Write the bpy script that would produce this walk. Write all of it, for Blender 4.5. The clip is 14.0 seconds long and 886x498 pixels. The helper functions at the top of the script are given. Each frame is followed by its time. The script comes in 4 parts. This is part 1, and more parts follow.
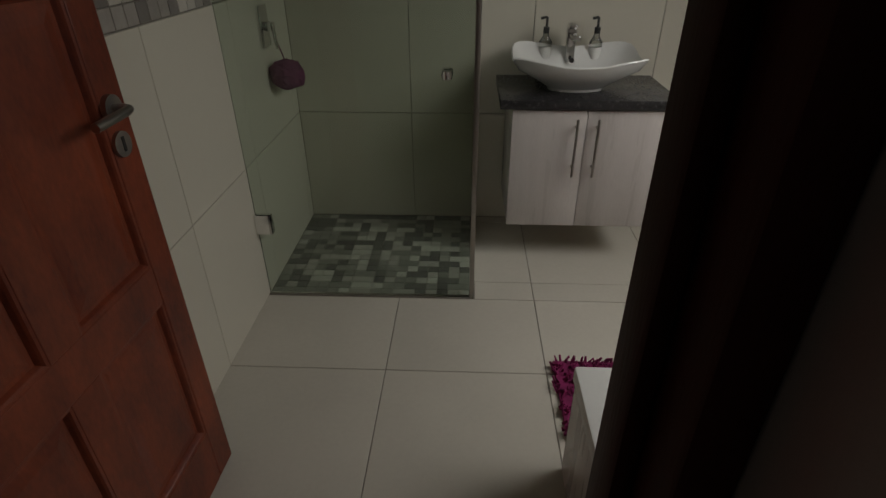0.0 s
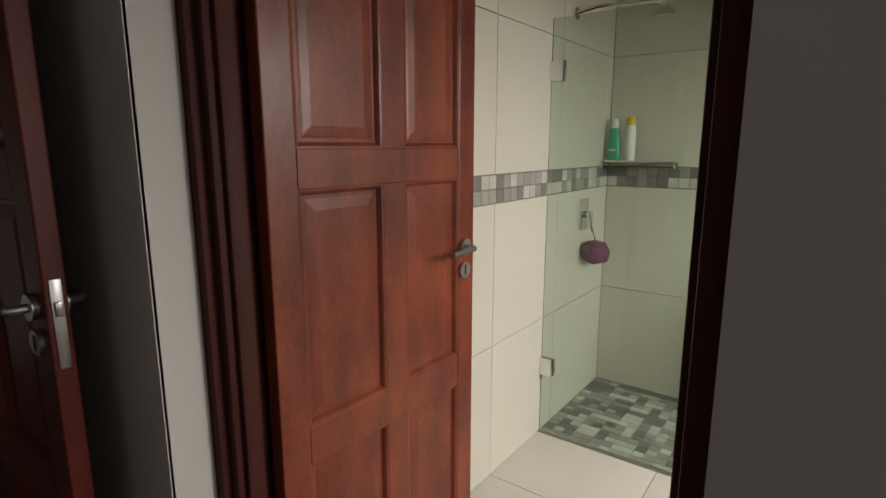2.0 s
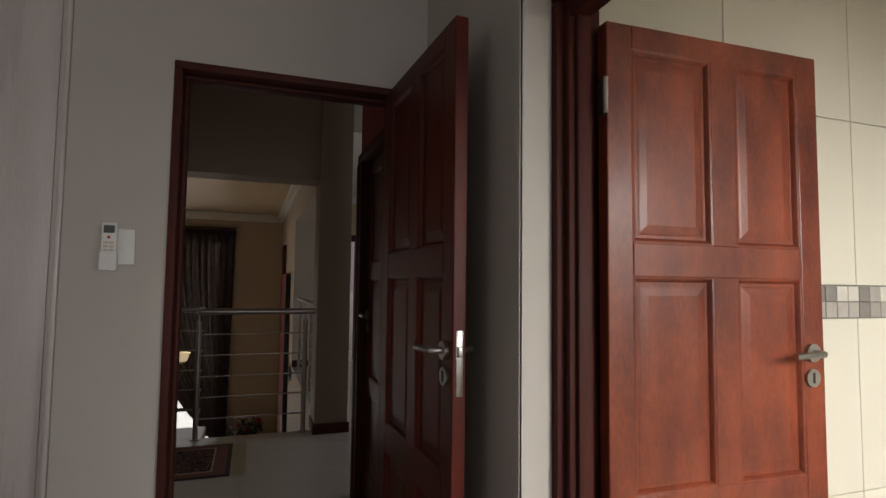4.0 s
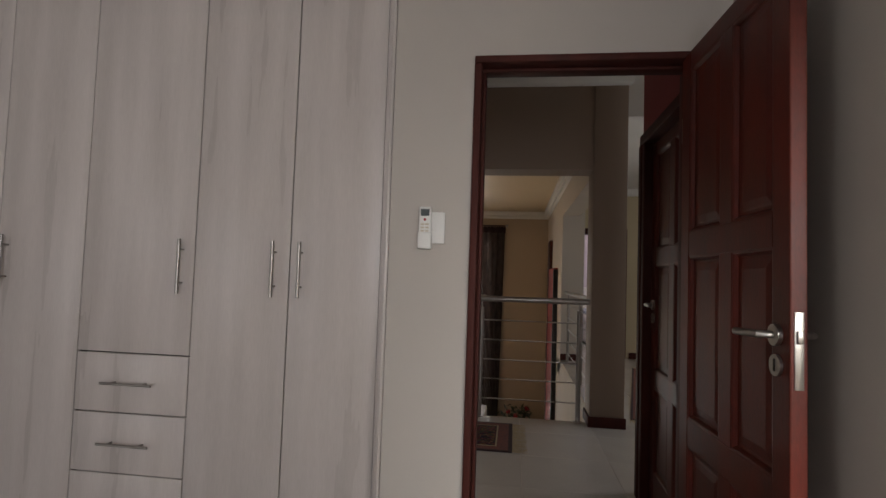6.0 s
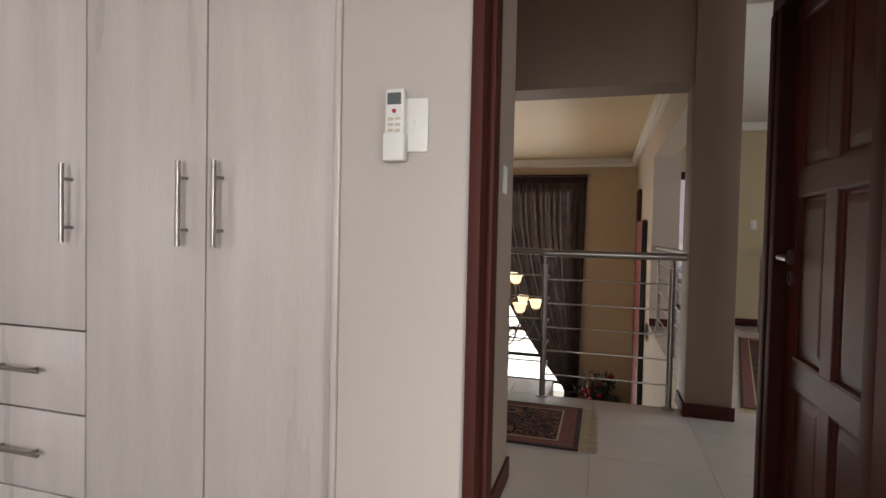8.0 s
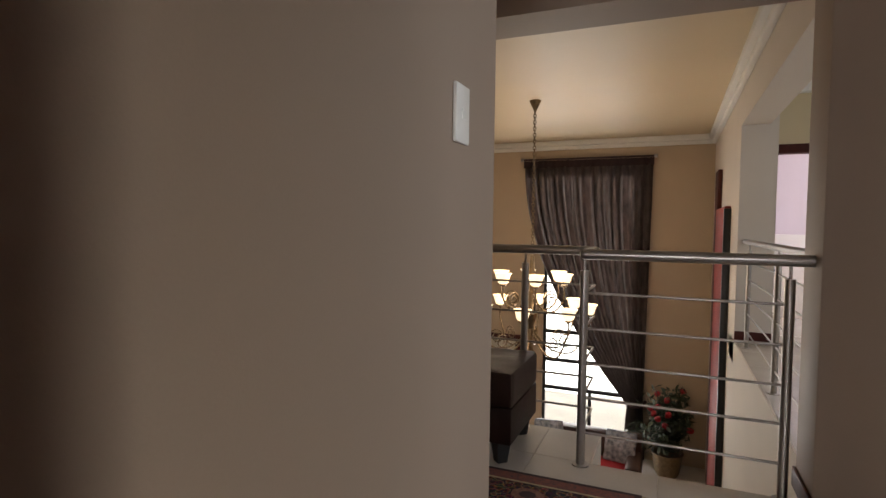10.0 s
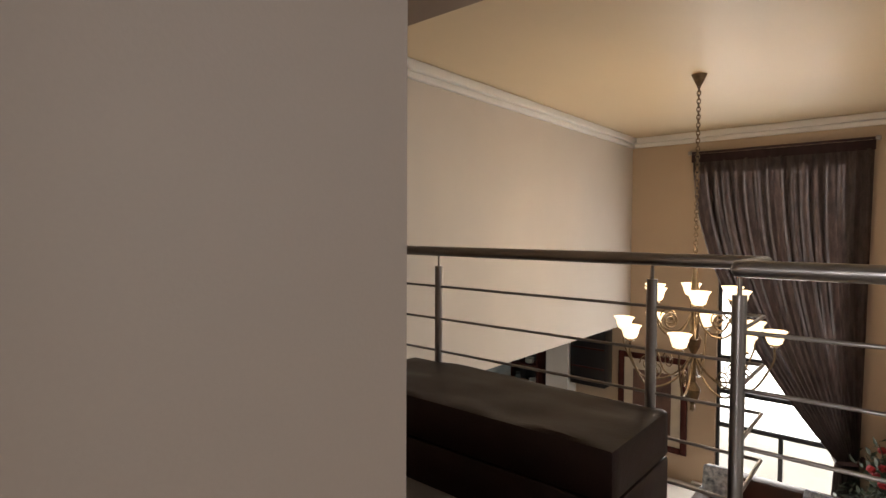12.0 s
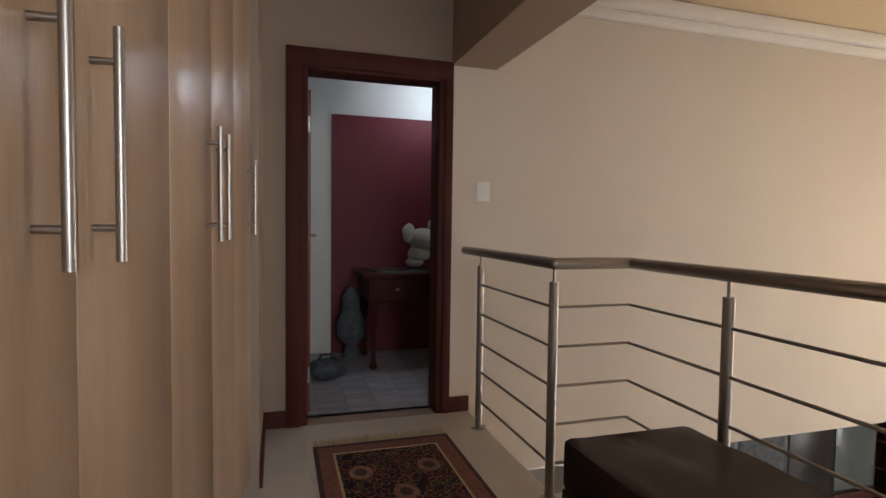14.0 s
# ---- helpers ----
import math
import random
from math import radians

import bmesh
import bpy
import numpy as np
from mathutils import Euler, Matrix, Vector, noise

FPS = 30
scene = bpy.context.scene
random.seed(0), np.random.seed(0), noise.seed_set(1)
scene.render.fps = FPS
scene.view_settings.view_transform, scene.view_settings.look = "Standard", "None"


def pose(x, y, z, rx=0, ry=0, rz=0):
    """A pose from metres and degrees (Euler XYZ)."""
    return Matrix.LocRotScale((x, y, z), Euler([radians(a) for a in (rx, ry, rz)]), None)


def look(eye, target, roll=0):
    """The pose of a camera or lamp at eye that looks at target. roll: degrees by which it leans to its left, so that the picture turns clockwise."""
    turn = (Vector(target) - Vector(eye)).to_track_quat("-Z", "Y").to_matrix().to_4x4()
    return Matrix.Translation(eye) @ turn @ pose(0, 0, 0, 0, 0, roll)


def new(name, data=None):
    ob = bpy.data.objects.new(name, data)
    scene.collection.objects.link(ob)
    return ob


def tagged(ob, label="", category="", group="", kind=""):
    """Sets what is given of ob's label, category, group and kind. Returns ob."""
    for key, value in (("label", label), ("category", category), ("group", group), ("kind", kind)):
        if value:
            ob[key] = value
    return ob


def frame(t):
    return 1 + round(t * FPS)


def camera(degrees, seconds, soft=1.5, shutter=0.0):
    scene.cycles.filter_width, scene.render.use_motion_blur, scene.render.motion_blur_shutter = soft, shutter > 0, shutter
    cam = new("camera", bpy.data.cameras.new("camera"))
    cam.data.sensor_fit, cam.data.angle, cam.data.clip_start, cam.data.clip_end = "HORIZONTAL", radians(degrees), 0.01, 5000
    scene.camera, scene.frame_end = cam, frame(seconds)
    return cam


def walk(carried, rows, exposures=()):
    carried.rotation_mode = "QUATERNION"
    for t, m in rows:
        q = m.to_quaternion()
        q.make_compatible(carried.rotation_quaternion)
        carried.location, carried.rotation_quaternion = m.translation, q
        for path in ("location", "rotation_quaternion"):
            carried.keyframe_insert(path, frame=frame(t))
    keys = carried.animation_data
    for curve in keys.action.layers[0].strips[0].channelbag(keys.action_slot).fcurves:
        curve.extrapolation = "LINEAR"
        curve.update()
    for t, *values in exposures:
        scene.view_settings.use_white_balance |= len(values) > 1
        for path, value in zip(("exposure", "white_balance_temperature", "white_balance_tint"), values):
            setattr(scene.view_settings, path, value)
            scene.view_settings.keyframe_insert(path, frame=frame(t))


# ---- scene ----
cam = camera(78.8, 14.0)
PATH = [
    (0, (0.787, 1.29, 1.419), (0.708, 3.009, 0.401), -0.3),
    (0.5, (0.839, 1.212, 1.428), (0.514, 2.935, 0.465), -0.3),
    (1, (0.892, 1.142, 1.438), (0.272, 2.868, 0.64), -0.3),
    (1.5, (0.957, 1.037, 1.433), (0.06, 2.736, 0.878), -0.1),
    (2, (1.027, 0.928, 1.431), (-0.138, 2.505, 1.057), 0.0),
    (2.5, (1.094, 0.861, 1.4), (-0.287, 2.295, 1.212), 0.3),
    (3, (1.141, 0.819, 1.371), (-0.444, 2.038, 1.352), 0.6),
    (3.5, (1.201, 0.783, 1.348), (-0.566, 1.717, 1.417), 0.7),
    (4, (1.247, 0.738, 1.309), (-0.635, 1.403, 1.437), 0.7),
    (4.2, (1.215, 0.686, 1.308), (-0.684, 1.303, 1.422), 0.8),
    (6.3, (1.195, 0.612, 1.207), (-0.77, 0.253, 1.279), 2.0),
    (6.5, (1.115, 0.604, 1.191), (-0.845, 0.209, 1.233), 1.95),
    (7, (0.862, 0.625, 1.175), (-1.083, 0.164, 1.16), 1.7),
    (7.5, (0.572, 0.703, 1.161), (-1.359, 0.184, 1.125), 1.5),
    (7.7, (0.45, 0.741, 1.165), (-1.474, 0.2, 1.122), 1.4),
    (9.8, (-0.832, 0.73, 1.189), (-2.688, -0.009, 1.087), 0.6),
    (10, (-1.003, 0.732, 1.184), (-2.842, -0.051, 1.095), 0.7),
    (10.5, (-1.236, 0.755, 1.179), (-3.037, -0.109, 1.087), 0.9),
    (11, (-1.452, 0.758, 1.179), (-3.196, -0.218, 1.09), 0.5),
    (11.5, (-1.687, 0.733, 1.165), (-3.342, -0.387, 1.085), 0.7),
    (12, (-1.889, 0.712, 1.158), (-3.409, -0.587, 1.092), 0.3),
    (12.5, (-2.103, 0.671, 1.15), (-3.42, -0.833, 1.091), 0.3),
    (12.8, (-2.196, 0.636, 1.183), (-3.386, -0.969, 1.099), 0.7),
    (13, (-2.253, 0.596, 1.151), (-3.37, -1.062, 1.088), 0.5),
    (13.5, (-2.42, 0.5, 1.198), (-3.268, -1.31, 1.112), 0.9),
    (14, (-2.552, 0.333, 1.217), (-3.137, -1.577, 1.123), 0.8),
]
EXPOSURES = [(0.0, -5.0), (0.5, -4.45), (1.0, -3.85), (1.5, -3.3), (2.0, -2.8), (3.0, -2.4), (4.2, -2.05), (6.3, -1.2), (7.0, -0.85), (7.7, -0.6), (10.0, -0.1), (10.6, 0.2), (12.0, 0.1), (14.0, 0.5)]
walk(cam, [(t, look(eye, target, roll)) for t, eye, target, roll in PATH], EXPOSURES)

# ---- light ----
world = bpy.data.worlds.new("world")
scene.world = world
world.use_nodes = True
wn = world.node_tree.nodes
sky = wn.new("ShaderNodeTexSky")
sky.sky_type, sky.sun_disc = "NISHITA", False
sky.sun_elevation, sky.sun_rotation = radians(50), radians(100)
wn["Background"].inputs[1].default_value = 0.15
world.node_tree.links.new(sky.outputs[0], wn["Background"].inputs[0])

sun_data = bpy.data.lights.new("sun", "SUN")
sun_data.energy, sun_data.angle, sun_data.color = 3.0, radians(0.6), (1, 0.95, 0.88)
sun = new("sun", sun_data)
sun.matrix_world = look((10, -2, 12), (0, 0, 0))


def area(name, eye, target, sx, sy, watts, color):
    d = bpy.data.lights.new(name, "AREA")
    d.shape, d.size, d.size_y, d.energy, d.color = "RECTANGLE", sx, sy, watts, color
    ob = new(name, d)
    ob.matrix_world = look(eye, target)
    return ob


def bulb(name, at, watts, color, radius=0.1):
    d = bpy.data.lights.new(name, "POINT")
    d.energy, d.color, d.shadow_soft_size = watts, color, radius
    ob = new(name, d)
    ob.location = at
    return ob


area("bedroom_window_light", (3.1, -3.40, 0.95), (2.6, 0.0, 0.9), 1.9, 1.6, 38, (0.96, 0.96, 1.0))
# No window known here: fill light added to brighten the passage wall.
area("bedroom_north_fill_light", (3.8, 1.40, 1.45), (1.6, -0.9, 1.0), 1.7, 1.4, 200, (0.97, 0.96, 1.0))
bath = area("bathroom_window_light", (2.38, 2.75, 1.75), (1.5, 2.85, 0.45), 1.0, 0.9, 350, (1.0, 0.99, 0.95))
bath.data.spread = radians(140)
area("hall_window_light", (-11.2, -0.9, -0.3), (-5, -0.9, -0.4), 2.0, 4.8, 172, (0.99, 0.96, 0.93))
area("lower_room_window_light", (-7.0, -6.8, -1.5), (-7.0, -3, -2.4), 3.0, 1.8, 8, (1.0, 0.97, 0.95))
area("pink_room_window_light", (-8.9, 4.3, 1.6), (-9.3, 1.0, 1.0), 1.6, 1.6, 75, (1.0, 0.94, 1.0))
area("stair_window_light", (-3.7, 4.9, 1.8), (-3.6, 1.5, 0.8), 2.0, 1.4, 84, (0.92, 0.95, 1.0))
bulb("chandelier_glow", (-7.85, -0.93, 0.62), 52, (1.0, 0.80, 0.58), 0.35)
bulb("study_ceiling_glow", (-3.95, -4.25, 2.38), 6, (0.72, 0.85, 1.0), 0.06)


# ---- materials ----
def mat(name, color, rough=0.5, metal=0.0, scale=6.0, amount=0.12, bump=0.0, fine=90.0, second=None, stretch=(1, 1, 1), vary=0.0, coat=0.0, spec=0.5):
    m = bpy.data.materials.new(name)
    m.use_nodes = True
    nt = m.node_tree
    n, l = nt.nodes, nt.links
    b = n["Principled BSDF"]
    tc, mp = n.new("ShaderNodeTexCoord"), n.new("ShaderNodeMapping")
    mp.inputs["Scale"].default_value = stretch
    l.new(tc.outputs["Object"], mp.inputs["Vector"])
    n1, n2 = n.new("ShaderNodeTexNoise"), n.new("ShaderNodeTexNoise")
    n1.inputs["Scale"].default_value, n1.inputs["Detail"].default_value = scale, 5
    n2.inputs["Scale"].default_value, n2.inputs["Detail"].default_value = fine, 3
    l.new(mp.outputs[0], n1.inputs["Vector"])
    l.new(mp.outputs[0], n2.inputs["Vector"])
    mx = n.new("ShaderNodeMix")
    mx.data_type = "RGBA"
    dark = second or tuple(c * (1 - amount) for c in color)
    mx.inputs[6].default_value = (*dark, 1)
    mx.inputs[7].default_value = (*[min(1, c * (1 + amount * 0.5)) for c in color], 1)
    add = n.new("ShaderNodeMath")
    add.operation = "MULTIPLY_ADD"
    l.new(n2.outputs["Fac"], add.inputs[0])
    add.inputs[1].default_value = 0.35
    l.new(n1.outputs["Fac"], add.inputs[2])
    ramp = n.new("ShaderNodeMapRange")
    ramp.inputs[1].default_value, ramp.inputs[2].default_value = 0.42, 0.92
    l.new(add.outputs[0], ramp.inputs[0])
    l.new(ramp.outputs[0], mx.inputs[0])
    out = mx.outputs[2]
    if vary:
        oi, hsv = n.new("ShaderNodeObjectInfo"), n.new("ShaderNodeHueSaturation")
        mr = n.new("ShaderNodeMapRange")
        mr.inputs[3].default_value, mr.inputs[4].default_value = 1 - vary, 1 + vary
        l.new(oi.outputs["Random"], mr.inputs[0])
        far = n.new("ShaderNodeMath")
        far.operation = "MULTIPLY"
        far.inputs[1].default_value = 60.0
        l.new(oi.outputs["Random"], far.inputs[0])
        l.new(far.outputs[0], mp.inputs["Location"])
        l.new(mr.outputs[0], hsv.inputs["Value"])
        l.new(out, hsv.inputs["Color"])
        out = hsv.outputs[0]
    l.new(out, b.inputs["Base Color"])
    b.inputs["Metallic"].default_value = metal
    b.inputs["Coat Weight"].default_value = coat
    b.inputs["Coat Roughness"].default_value = 0.2
    b.inputs["Specular IOR Level"].default_value = spec
    rr = n.new("ShaderNodeMapRange")
    rr.inputs[3].default_value, rr.inputs[4].default_value = max(0.02, rough - 0.06), min(1, rough + 0.08)
    l.new(n1.outputs["Fac"], rr.inputs[0])
    l.new(rr.outputs[0], b.inputs["Roughness"])
    if bump:
        bp = n.new("ShaderNodeBump")
        bp.inputs["Strength"].default_value, bp.inputs["Distance"].default_value = bump, 0.004
        l.new(n2.outputs["Fac"], bp.inputs["Height"])
        l.new(bp.outputs[0], b.inputs["Normal"])
    return m


def glass_mat(name, tint, rough=0.0):
    m = bpy.data.materials.new(name)
    m.use_nodes = True
    n, l = m.node_tree.nodes, m.node_tree.links
    tr, gl, mixer, fr = n.new("ShaderNodeBsdfTransparent"), n.new("ShaderNodeBsdfGlossy"), n.new("ShaderNodeMixShader"), n.new("ShaderNodeFresnel")
    tr.inputs[0].default_value = (*tint, 1)
    gl.inputs["Roughness"].default_value = max(rough, 0.01)
    fr.inputs[0].default_value = 1.45
    l.new(fr.outputs[0], mixer.inputs[0])
    l.new(tr.outputs[0], mixer.inputs[1])
    l.new(gl.outputs[0], mixer.inputs[2])
    l.new(mixer.outputs[0], n["Material Output"].inputs[0])
    return m


def glow_mat(name, color, strength):
    m = mat(name, color, 0.35)
    b = m.node_tree.nodes["Principled BSDF"]
    b.inputs["Emission Color"].default_value = (*color, 1)
    b.inputs["Emission Strength"].default_value = strength
    return m


def rug_mat(name):
    """A dense floral field in dark red, blue and cream."""
    m = bpy.data.materials.new(name)
    m.use_nodes = True
    n, l = m.node_tree.nodes, m.node_tree.links
    b = n["Principled BSDF"]
    b.inputs["Roughness"].default_value = 0.95
    b.inputs["Specular IOR Level"].default_value = 0.1
    tc = n.new("ShaderNodeTexCoord")
    v1, v2, ns = n.new("ShaderNodeTexVoronoi"), n.new("ShaderNodeTexVoronoi"), n.new("ShaderNodeTexNoise")
    v1.inputs["Scale"].default_value, v2.inputs["Scale"].default_value, ns.inputs["Scale"].default_value = 26, 60, 45
    for t in (v1, v2, ns):
        l.new(tc.outputs["Object"], t.inputs["Vector"])
    r1 = n.new("ShaderNodeValToRGB")
    r1.color_ramp.interpolation = "CONSTANT"
    e = r1.color_ramp.elements
    e[0].position, e[0].color = 0.0, (0.42, 0.30, 0.18, 1)
    e[1].position, e[1].color = 0.14, (0.20, 0.055, 0.035, 1)
    for p, c in ((0.30, (0.045, 0.035, 0.05, 1)), (0.48, (0.17, 0.06, 0.04, 1)), (0.62, (0.30, 0.20, 0.12, 1)), (0.70, (0.05, 0.035, 0.045, 1))):
        x = e.new(p)
        x.color = c
    add = n.new("ShaderNodeMath")
    add.operation = "MULTIPLY_ADD"
    l.new(ns.outputs["Fac"], add.inputs[0])
    add.inputs[1].default_value = 0.25
    l.new(v1.outputs["Distance"], add.inputs[2])
    l.new(add.outputs[0], r1.inputs[0])
    mx = n.new("ShaderNodeMix")
    mx.data_type, mx.blend_type = "RGBA", "MULTIPLY"
    mx.inputs[0].default_value = 0.6
    l.new(r1.outputs[0], mx.inputs[6])
    l.new(v2.outputs["Color"], mx.inputs[7])
    l.new(mx.outputs[2], b.inputs["Base Color"])
    bp = n.new("ShaderNodeBump")
    bp.inputs["Strength"].default_value = 0.4
    bp.inputs["Distance"].default_value = 0.004
    l.new(ns.outputs["Fac"], bp.inputs["Height"])
    l.new(bp.outputs[0], b.inputs["Normal"])
    return m


M_GREY = mat("greige_paint", (0.50, 0.46, 0.42), 0.75, scale=1.2, amount=0.06, bump=0.05, fine=220)
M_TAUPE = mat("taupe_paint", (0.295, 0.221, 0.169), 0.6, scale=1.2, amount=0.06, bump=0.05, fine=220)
M_BEIGE = mat("beige_paint", (0.61, 0.545, 0.47), 0.7, scale=1.0, amount=0.06, bump=0.05, fine=200)
M_YELLOW = mat("straw_paint", (0.60, 0.50, 0.32), 0.7, scale=1.0, amount=0.06, bump=0.05, fine=200)
M_RED = mat("oxblood_paint", (0.26, 0.018, 0.020), 0.55, scale=1.5, amount=0.15, bump=0.05, fine=200)
M_MAROON = mat("maroon_paint", (0.16, 0.016, 0.026), 0.6, scale=1.5, amount=0.2, bump=0.1, fine=200)
M_PINK = mat("lilac_paint", (0.70, 0.63, 0.68), 0.7, scale=1.5, amount=0.06)
M_WHITE = mat("white_paint", (0.78, 0.76, 0.72), 0.6, scale=2.0, amount=0.05, bump=0.08, fine=200)
M_CREAM = mat("cream_ceiling_paint", (0.66, 0.53, 0.35), 0.45, scale=1.0, amount=0.05, bump=0.06, fine=200)
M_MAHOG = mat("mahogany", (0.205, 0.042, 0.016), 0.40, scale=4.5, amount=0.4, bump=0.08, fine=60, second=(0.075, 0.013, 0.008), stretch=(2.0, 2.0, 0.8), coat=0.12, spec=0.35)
# Darker copy of mahogany with the dimmer light on these doors in its colour.
M_DIMMAHOG = mat("shaded_mahogany", (0.095, 0.012, 0.006), 0.46, scale=3.2, amount=0.4, bump=0.08, fine=70, second=(0.040, 0.008, 0.005), stretch=(2.5, 2.5, 0.7), coat=0.0, spec=0.22)
M_DARKWOOD = mat("dark_mahogany", (0.062, 0.015, 0.011), 0.6, scale=3.0, amount=0.5, bump=0.12, fine=60, second=(0.045, 0.012, 0.009), stretch=(4, 4, 0.6), spec=0.2)
M_PALEWOOD = mat("bleached_wood", (0.57, 0.52, 0.495), 0.28, scale=1.7, amount=0.2, bump=0.16, fine=46, second=(0.47, 0.425, 0.40), stretch=(5, 5, 0.45))
M_MAPLE = mat("maple_wood", (0.49, 0.355, 0.25), 0.36, scale=1.7, amount=0.2, bump=0.12, fine=46, second=(0.35, 0.235, 0.155), stretch=(5, 5, 0.4), coat=0.2)
M_STEEL = mat("brushed_steel", (0.37, 0.345, 0.32), 0.34, 1.0, scale=8, amount=0.12)
M_CHROME = mat("chrome", (0.8, 0.8, 0.8), 0.08, 1.0, scale=8, amount=0.04)
M_GAP = mat("dark_gap", (0.02, 0.017, 0.015), 0.8)
M_TILE = mat("cream_wall_tile", (0.60, 0.56, 0.47), 0.3, scale=2.2, amount=0.03, bump=0.05, fine=40, vary=0.03)
M_GROUT = mat("grey_grout", (0.22, 0.20, 0.17), 0.9, scale=30, amount=0.2)
M_FTILE = mat("cream_floor_tile", (0.55, 0.51, 0.44), 0.22, scale=2.5, amount=0.08, bump=0.05, fine=60, vary=0.03)
M_LTILE = mat("pale_floor_tile", (0.56, 0.52, 0.47), 0.16, scale=2.5, amount=0.08, bump=0.03, fine=60, vary=0.03)
M_MOS = [mat("mosaic_" + k, c, 0.3, scale=20, amount=0.2, vary=0.18) for k, c in (("dark", (0.11, 0.11, 0.10)), ("mid", (0.24, 0.24, 0.21)), ("pale", (0.45, 0.44, 0.39)))]
M_BORD = [mat("border_" + k, c, 0.3, scale=20, amount=0.15, vary=0.12) for k, c in (("dark", (0.20, 0.18, 0.165)), ("mid", (0.33, 0.30, 0.27)), ("pale", (0.58, 0.54, 0.48)))]
M_GLASS = glass_mat("shower_glass", (0.86, 0.91, 0.86))
M_PANE = glass_mat("window_glass", (0.97, 0.98, 0.98))
M_PORCELAIN = mat("porcelain", (0.80, 0.79, 0.76), 0.12, scale=3, amount=0.03, coat=0.4)
M_GRANITE = mat("dark_granite", (0.035, 0.033, 0.035), 0.25, scale=60, amount=0.5, fine=300)
M_PLASTIC = mat("white_plastic", (0.76, 0.75, 0.72), 0.35, scale=5, amount=0.04)
M_SCREEN = mat("grey_display", (0.10, 0.12, 0.12), 0.2)
M_LEATHER = mat("dark_brown_leather", (0.022, 0.0095, 0.0075), 0.42, scale=5, amount=0.5, bump=0.35, fine=120, spec=0.28)
M_BLACK = mat("black_lacquer", (0.012, 0.011, 0.012), 0.3)
M_CURTAIN = mat("brown_curtain_cloth", (0.105, 0.078, 0.068), 0.75, scale=14, amount=0.5, bump=0.3, fine=80, second=(0.045, 0.032, 0.030), stretch=(1, 1, 0.35))
M_PELMET = mat("dark_curtain_band", (0.045, 0.020, 0.020), 0.7, scale=10, amount=0.3, bump=0.2)
M_TAN = mat("tan_paint", (0.50, 0.385, 0.27), 0.7, scale=1.0, amount=0.06, bump=0.05, fine=200)
M_IRON = mat("antique_bronze", (0.24, 0.17, 0.10), 0.42, 0.8, scale=20, amount=0.4)
M_SHADE = glow_mat("lit_alabaster_glass", (1.0, 0.78, 0.50), 1.7)
M_LAMP = glow_mat("lit_lamp", (0.85, 0.93, 1.0), 8.0)
M_LEAF = mat("dark_leaf", (0.035, 0.055, 0.022), 0.5, scale=8, amount=0.4)
M_PETAL = mat("red_petal", (0.42, 0.010, 0.022), 0.6, scale=20, amount=0.4)
M_REDCLOTH = mat("red_cloth", (0.42, 0.02, 0.03), 0.8, scale=10, amount=0.25, bump=0.3)
M_REDPANEL = mat("red_lacquered_wood", (0.30, 0.024, 0.013), 0.6, scale=3, amount=0.4, stretch=(4, 4, 0.5))
M_BLUECLOTH = mat("blue_grey_cloth", (0.50, 0.55, 0.62), 0.85, scale=16, amount=0.5, bump=0.4, second=(0.05, 0.07, 0.12))
M_GREYCLOTH = mat("dark_grey_cloth", (0.10, 0.11, 0.12), 0.85, scale=14, amount=0.5, bump=0.4)
M_SOFA = mat("brown_sofa_leather", (0.06, 0.03, 0.022), 0.45, scale=5, amount=0.3, bump=0.3)
M_ALU = mat("charcoal_aluminium", (0.03, 0.033, 0.036), 0.4, 0.3)
M_MAGENTA = mat("magenta_chenille", (0.22, 0.012, 0.09), 0.95, scale=30, amount=0.4, bump=0.3)
M_LOOFAH = mat("plum_sponge_net", (0.16, 0.045, 0.10), 0.9, scale=40, amount=0.5, bump=0.6)
M_GREENPL = mat("green_bottle_plastic", (0.04, 0.36, 0.20), 0.3, scale=5)
M_YELPL = mat("yellow_cap_plastic", (0.75, 0.46, 0.03), 0.35, scale=5)
M_CLEAR = glass_mat("clear_bottle_plastic", (0.85, 0.86, 0.84), 0.1)
M_BLACKPL = mat("black_plastic", (0.02, 0.02, 0.02), 0.4)
M_RUG = rug_mat("persian_rug_pile")
M_RUGEDGE = mat("rug_dark_border", (0.05, 0.028, 0.03), 0.95, scale=40, amount=0.4, bump=0.3)
M_RUGRED = mat("rug_red_border", (0.19, 0.06, 0.04), 0.95, scale=55, amount=0.75, bump=0.3, second=(0.09, 0.05, 0.05))
M_RUGMED = mat("rug_medallion", (0.20, 0.11, 0.07), 0.95, scale=60, amount=0.7, bump=0.3, second=(0.13, 0.05, 0.04))
M_FRINGE = mat("cream_fringe", (0.42, 0.33, 0.20), 0.9, scale=40, amount=0.3)
M_WOODFLOOR = mat("grey_plank_floor", (0.44, 0.43, 0.46), 0.4, scale=3, amount=0.4, stretch=(1, 5, 1), vary=0.15)
M_STONE = mat("white_stone", (0.62, 0.62, 0.56), 0.6, scale=10, amount=0.3, bump=0.2)
M_PAPER = mat("picture_mat_card", (0.62, 0.55, 0.44), 0.8)
M_PRINT = mat("brown_picture_print", (0.16, 0.085, 0.06), 0.5, scale=3, amount=0.6, second=(0.05, 0.03, 0.03))
M_GROUND = mat("pale_dry_lawn", (0.20, 0.22, 0.12), 0.9, scale=2, amount=0.4)
M_CARPET = mat("beige_carpet", (0.30, 0.26, 0.22), 0.95, scale=20, amount=0.3, bump=0.4)
